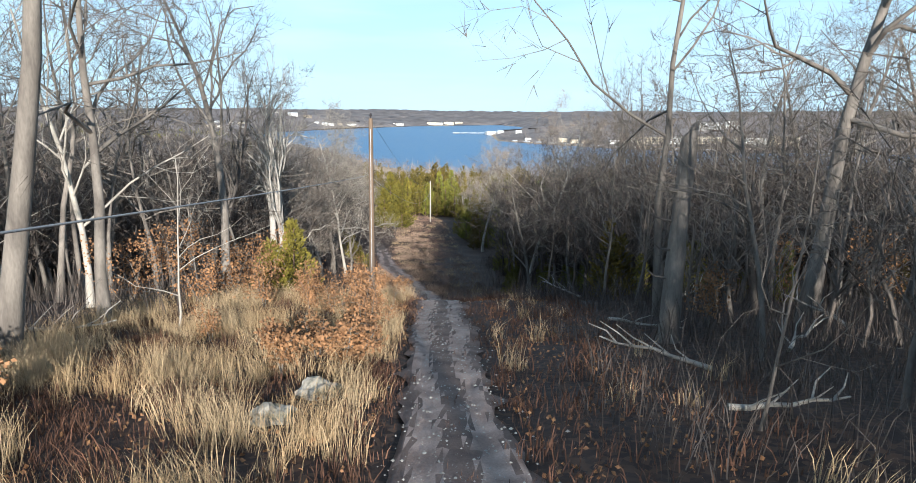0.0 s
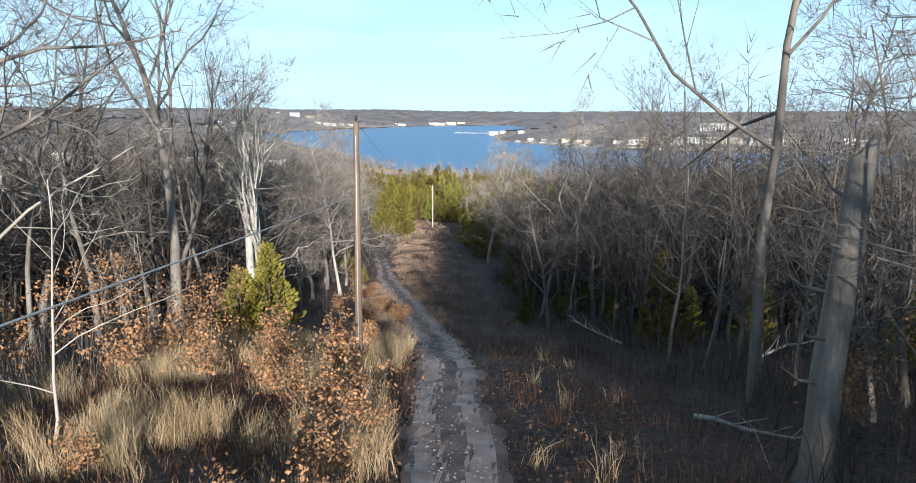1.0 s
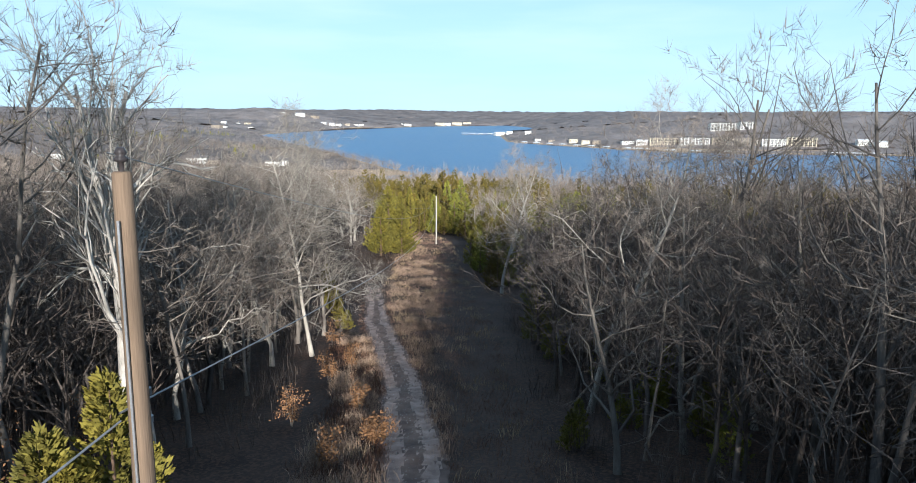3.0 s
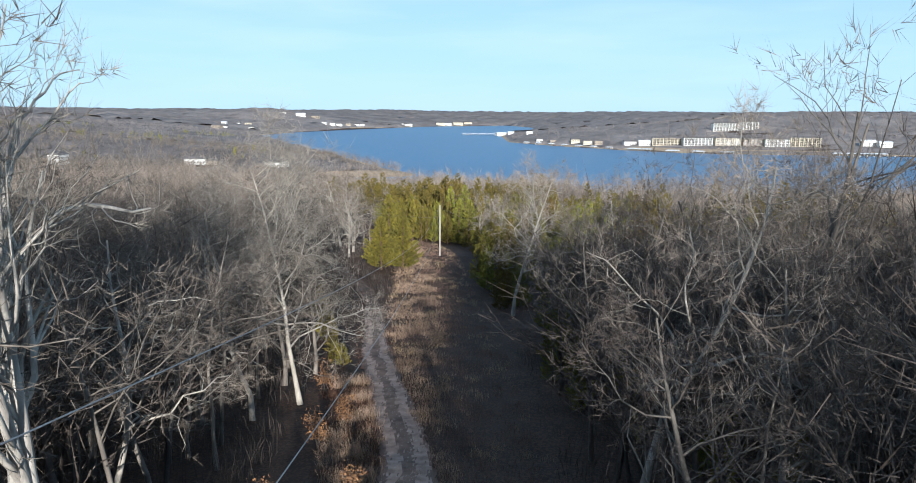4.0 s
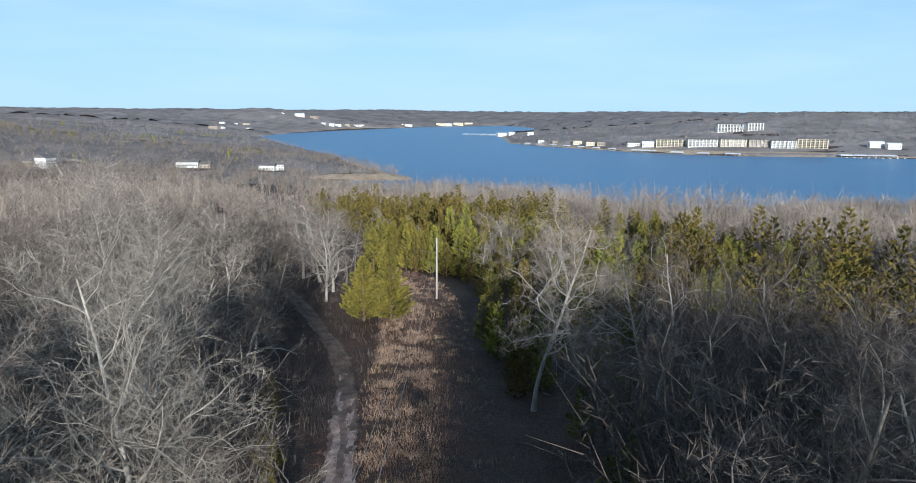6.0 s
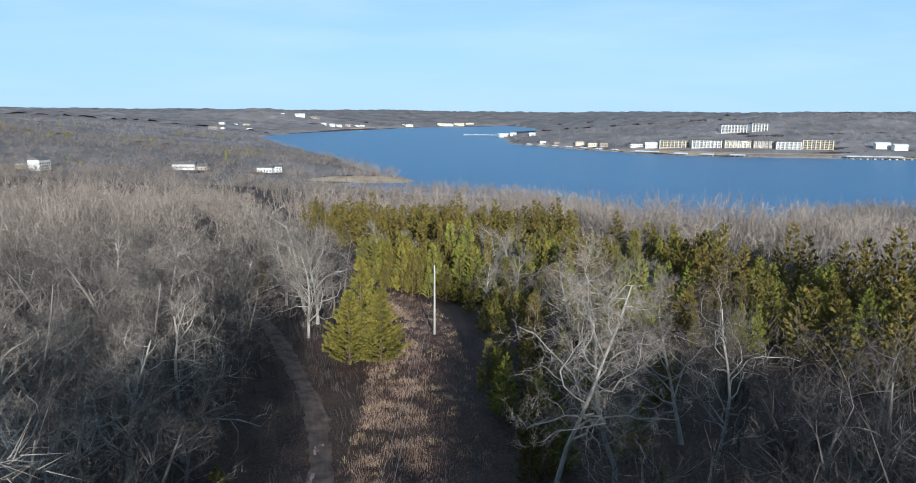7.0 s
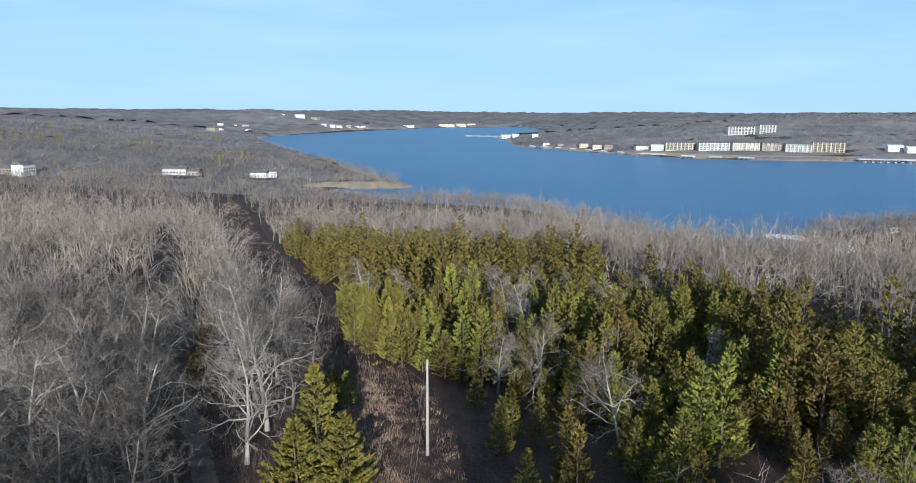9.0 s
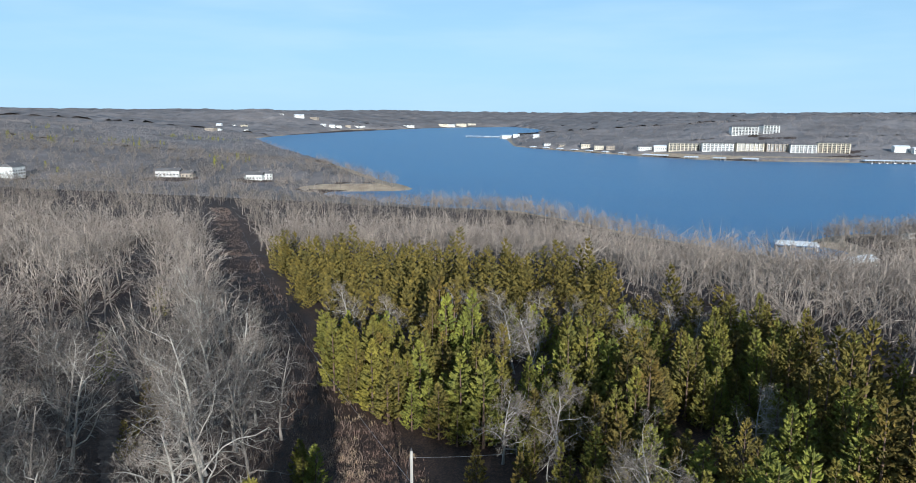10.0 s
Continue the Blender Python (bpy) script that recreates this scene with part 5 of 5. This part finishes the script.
UR = np.random.default_rng(23)
OAKS = [oak_sapling_kind(UR, t) for t in (1.4, 1.8, 2.4, 3.4, 4.4)]
for k, x, y, s in ((4, -14.3, 47.0, 1.0), (4, -15.6, 49.5, 0.9), (3, -9.6, 35.2, 0.95), (2, -10.6, 33.6, 1.1), (1, -5.4, 39.0, 1.0), (0, -3.9, 38.2, 1.0), (4, -13.9, 38, 0.9), (3, -14.5, 35, 1.1), (4, -16.0, 40, 1.0), (2, -8.2, 30.5, 0.9), (3, -13.4, 29, 0.9), (2, -11.0, 31, 1.0),
                   (2, -2.6, 21.0, 0.66), (2, -2.4, 24.0, 0.7), (2, -3.4, 26.2, 0.8), (1, -2.3, 18.6, 0.8), (1, -3.6, 18.6, 0.75), (1, -3.1, 21.6, 0.75), (1, -3.3, 25.0, 0.72), (2, -4.6, 27.2, 0.65), (1, -5.8, 28.5, 0.79), (1, -3.0, 28.0, 0.65),
                   (0, -2.7, 17.0, 0.9), (0, -4.2, 16.6, 0.9), (1, -7.6, 21.8, 0.65), (2, -6.2, 32.0, 0.8), (1, -4.0, 31.5, 1.0), (1, -7.8, 37, 1.1), (0, -10.6, 11.5, 1.1), (0, -9.2, 12.6, 1.0), (1, -12.2, 13.4, 1.0), (0, -11.2, 9.8, 1.1),
                   (1, -6.2, 58, 1.0), (0, -4.6, 62, 1.1), (1, -9.2, 84, 1.1), (1, -9.9, 79, 1.2), (2, -9.6, 66, 0.9), (1, -6.4, 70, 1.0), (2, -12.0, 92, 0.9), (3, -17.5, 60, 0.9), (3, 16, 33, 0.9), (3, 19, 30, 1.0), (2, 9.5, 25, 0.9)):
    oak_sapling(OAKS[k], x, y, UR.random() * 6.28, s)


def grass_stuff(name, spots, r, tall, blades, mat, label, spread=0.16, width=0.016):
    """Tufts of bent blades."""
    n, k = len(spots), blades
    zs = height(spots[:, 0], spots[:, 1])
    h = tall * (0.55 + 0.75 * r.random((n, 1)))
    lean = r.normal(size=(n, 1, 2)) * 0.11
    o = np.stack([spots[:, :1] + r.normal(size=(n, k)) * spread, spots[:, 1:] + r.normal(size=(n, k)) * spread, np.repeat(zs[:, None] - 0.03, k, 1)], -1)
    w = np.concatenate([lean + r.normal(size=(n, k, 2)) * 0.16, np.ones((n, k, 1))], -1) * (h * (0.5 + 0.6 * r.random((n, k))))[..., None]
    side = np.cross(w, r.normal(size=(n, k, 3)))
    side *= (width * 0.5 * (0.7 + 0.8 * r.random((n, k))))[..., None] / (np.linalg.norm(side, axis=-1, keepdims=True) + 1e-9)
    m = o + w * 0.55
    e = o + w + np.stack([w[..., 0], w[..., 1], np.repeat(-0.12 * h, k, 1)], -1) * 0.5
    V = np.stack([o - side, o + side, m + side * 0.8, m - side * 0.8, e], 2).reshape(-1, 3)
    T = np.arange(n * k)[:, None, None] * 5 + np.array([[0, 1, 2], [0, 2, 3], [3, 2, 4]])[None]
    tagged(new(name, tri_mesh(name, V, T.reshape(-1, 3), mat)), label, "grass" if "grass" in name else "brush", kind="stuff")


def near_left(x, y):
    return (x > edge_left(y) - 1.5) & (x < np.interp(y, [5, 40], [-1.25, -2.2]))


cover = scatter(UR, 5600, -14, -1, 5, 46, lambda x, y: near_left(x, y) & (distance_to([(-3.3, 12.0), (-2.75, 13.6), (-3.1, 10.0)], x, y) > 0.6))
patch = swell(cover[:, 0], cover[:, 1], 5.0, 8) + UR.normal(size=len(cover)) * 0.5
grass_stuff("dry_grass", cover[patch > 0.15][:1250], UR, 0.98, 40, STRAW, "tall tan dry grass on the sunny verge", 0.14, 0.008)
grass_stuff("brush", cover[(patch <= 0.15)][:1300], UR, 0.42, 24, RUSSET, "low russet brush and dead weeds", 0.24, 0.014)
cut_side = scatter(UR, 9000, -22, 5, 40, 212, lambda x, y: (distance_to(CUT_LINE, x, y) < 6.5) & (distance_to(ROAD_LINE[::4], x, y) > 1.7))
far_patch = swell(cut_side[:, 0], cut_side[:, 1], 9.0, 12) + UR.normal(size=len(cut_side)) * 0.6
grass_stuff("brush", cut_side[far_patch < 0.5][:2100], UR, 0.45, 18, FADED, "low faded brush growing in the cut", 0.4, 0.02)
grass_stuff("dry_grass", cut_side[far_patch >= 0.5][:420], UR, 0.7, 14, STRAW, "tan dry grass in the cut", 0.28, 0.018)
tan_side = scatter(np.random.default_rng(61), 9000, -20, 1, 52, 204, lambda x, y: (distance_to(CUT_LINE, x, y) < 5.5) & (x < np.interp(y, [c[1] for c in CUT], [c[0] for c in CUT]) + 0.8) & (distance_to(ROAD_LINE[::4], x, y) > 1.6))
tan_side = tan_side[swell(tan_side[:, 0], tan_side[:, 1], 7.0, 15) > -0.35]
grass_stuff("dry_grass", tan_side[:1700], np.random.default_rng(62), 0.55, 20, WEED, "faded tan weeds along the sunny side of the cut", 0.38, 0.018)
crown_line = scatter(UR, 1600, -16, 2, 6, 140, lambda x, y: distance_to(ROAD_LINE[::2], x, y) < 0.5)
grass_stuff("brush", crown_line[:800], UR, 0.16, 12, RUSSET, "low dead weeds along the middle of the track", 0.16, 0.012)
verge = scatter(UR, 5200, -16, 3, 6, 120, lambda x, y: np.abs(distance_to(ROAD_LINE[::2], x, y) - np.interp(y, [25, 55], [1.4, 1.8])) < 0.3)
grass_stuff("brush", verge[:620], UR, 0.3, 16, RUSSET, "russet weeds along the edges of the track", 0.16, 0.014)
right_side = scatter(UR, 700, 1.3, 6.5, 6, 45, lambda x, y: x > 1.4)
grass_stuff("dry_grass", right_side[:22], UR, 0.8, 24, STRAW, "tan grass tufts by the shaded side of the track")
grass_stuff("brush", right_side[22:330], UR, 0.42, 16, RUSSET, "dark brush by the shaded side of the track", 0.26, 0.02)
lane = scatter(UR, 9000, -160, -8, 196, 560, lambda x, y: distance_to(CUT_LINE, x, y) < 5.2)
grass_stuff("brush", lane[:1300], UR, 1.0, 12, SHADED_DIRT, "dull brown brush along the cut towards the lake", 0.6, 0.07)
grass_stuff("brush", lane[1300:2700], UR, 1.0, 12, EARTH, "dull brown weeds along the cut towards the lake", 0.6, 0.07)
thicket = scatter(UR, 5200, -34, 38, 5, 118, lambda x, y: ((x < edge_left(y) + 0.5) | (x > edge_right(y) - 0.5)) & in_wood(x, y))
# the shade beneath the trees is put into this undergrowth's dark colour
grass_stuff("undergrowth", thicket[:1500], UR, 1.9, 18, SHADED_TWIG, "tangled bare undergrowth beneath the trees", 0.5, 0.022)


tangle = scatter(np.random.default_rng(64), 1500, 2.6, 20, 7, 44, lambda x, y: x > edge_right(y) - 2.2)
# brush darkened in colour to stand for the shade right of the track
grass_stuff("undergrowth", tangle[:420], np.random.default_rng(65), 1.3, 14, SHADED_TWIG, "tangled brush beside the shaded track, toned for its shade", 0.5, 0.016)


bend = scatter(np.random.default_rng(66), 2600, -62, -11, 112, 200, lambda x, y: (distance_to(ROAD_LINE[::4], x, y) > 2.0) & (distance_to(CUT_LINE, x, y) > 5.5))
# dark colour here stands for the shaded floor by the bend
grass_stuff("undergrowth", bend[:1100], np.random.default_rng(67), 1.5, 16, SHADED_TWIG, "bare brush under the trees by the bend, shade in its colour", 0.6, 0.026)


lower = scatter(np.random.default_rng(68), 4200, -12, -1, 36, 96, lambda x, y: (distance_to(ROAD_LINE[::3], x, y) > 1.7) & (distance_to(ROAD_LINE[::3], x, y) < 5.0) & (x < np.interp(y, [q[1] for q in ROAD[:8]], [q[0] for q in ROAD[:8]])))
clump = swell(lower[:, 0], lower[:, 1], 4.5, 33)
grass_stuff("dry_grass", lower[clump > 0.1][:480], np.random.default_rng(69), 0.85, 18, WEED, "tan weeds and dry grass along the lower verge", 0.22, 0.012)
grass_stuff("brush", lower[clump <= 0.1][:480], np.random.default_rng(70), 0.6, 16, RUSSET, "russet brush along the lower verge", 0.3, 0.016)


def fallen_leaves():
    s = Soup()
    r = np.random.default_rng(29)
    p = scatter(r, 9000, -14, 5, 5, 40, lambda x, y: (np.abs(x) > 1.3))
    for (x, y), z in zip(p, height(p[:, 0], p[:, 1])):
        leaf_quads(s, r, (x, y, z + 0.03), 1, 0.01, 0.10)
    tagged(new("fallen_leaves", s.mesh("fallen_leaves", OAK_LEAF)), "scattered orange-brown fallen oak leaves", "leaves", kind="stuff")


fallen_leaves()


def rock(x, y, size, label, seed):
    bm = bmesh.new()
    bmesh.ops.create_icosphere(bm, subdivisions=3, radius=1)
    for v in bm.verts:
        n = noise.noise(v.co * 1.4 + Vector((seed, 0, 0))) * 0.7 + abs(noise.noise(v.co * 3.2 + Vector((0, seed, 0)))) * 0.35 - 0.1
        v.co = Vector((v.co.x * size[0], v.co.y * size[1], v.co.z * size[2])) * (1 + n)
    ob = new("rock", bm_mesh("rock", bm, ROCK))
    ob.location = (x, y, ground_at(x, y) + size[2] * 0.35)
    tagged(ob, label, "rock", "rocks on the verge")


rock(-3.3, 12.2, (0.40, 0.28, 0.22), "pale limestone rock lying in dry grass", 1.0)
rock(-2.75, 13.9, (0.40, 0.30, 0.26), "mossy grey limestone rock in dry grass", 4.0)


def fallen_branch(x, y, yaw, length, seed):
    r = np.random.default_rng(seed)
    ob = thing("fallen_branch", Matrix.Translation((x, y, ground_at(x, y) + 0.25)) @ Matrix.Rotation(yaw, 4, "Z"), "pale fallen branch lying in the thicket", "branch", "fallen branches")
    s = Soup()
    pts = [np.array((0, 0, 0.0))]
    for k in range(6):
        pts.append(pts[-1] + np.array((1, r.normal() * 0.18, 0.06 + r.normal() * 0.10)) * length / 6)
    s.tube(pts, np.linspace(0.07, 0.02, 7), 6)
    part("limb", s.mesh("limb", PALE_BARK, True), ob)
    for k in range(5):
        t = Soup()
        p = pts[1 + k]
        q = p + np.array((0.5 + 0.4 * r.random(), r.normal() * 0.6, 0.3 + 0.4 * r.random()))
        t.tube([p, (p + q) / 2 + r.normal(size=3) * 0.06, q], [0.03, 0.02, 0.008], 5)
        part("side_branch", t.mesh("side_branch", PALE_BARK, True), ob)


for k, (x, y, a, n) in enumerate(((5.2, 12.5, 0.2, 2.4), (6.4, 16.5, 2.6, 3.0), (9.5, 19, 0.9, 3.2), (6.0, 26, -0.7, 3.0), (11, 34, 0.4, 4.0), (8, 42, 2.2, 3.6), (14, 24, 1.8, 3.4), (-14, 22, 0.6, 3.0))):
    fallen_branch(x, y, a, n, 40 + k)
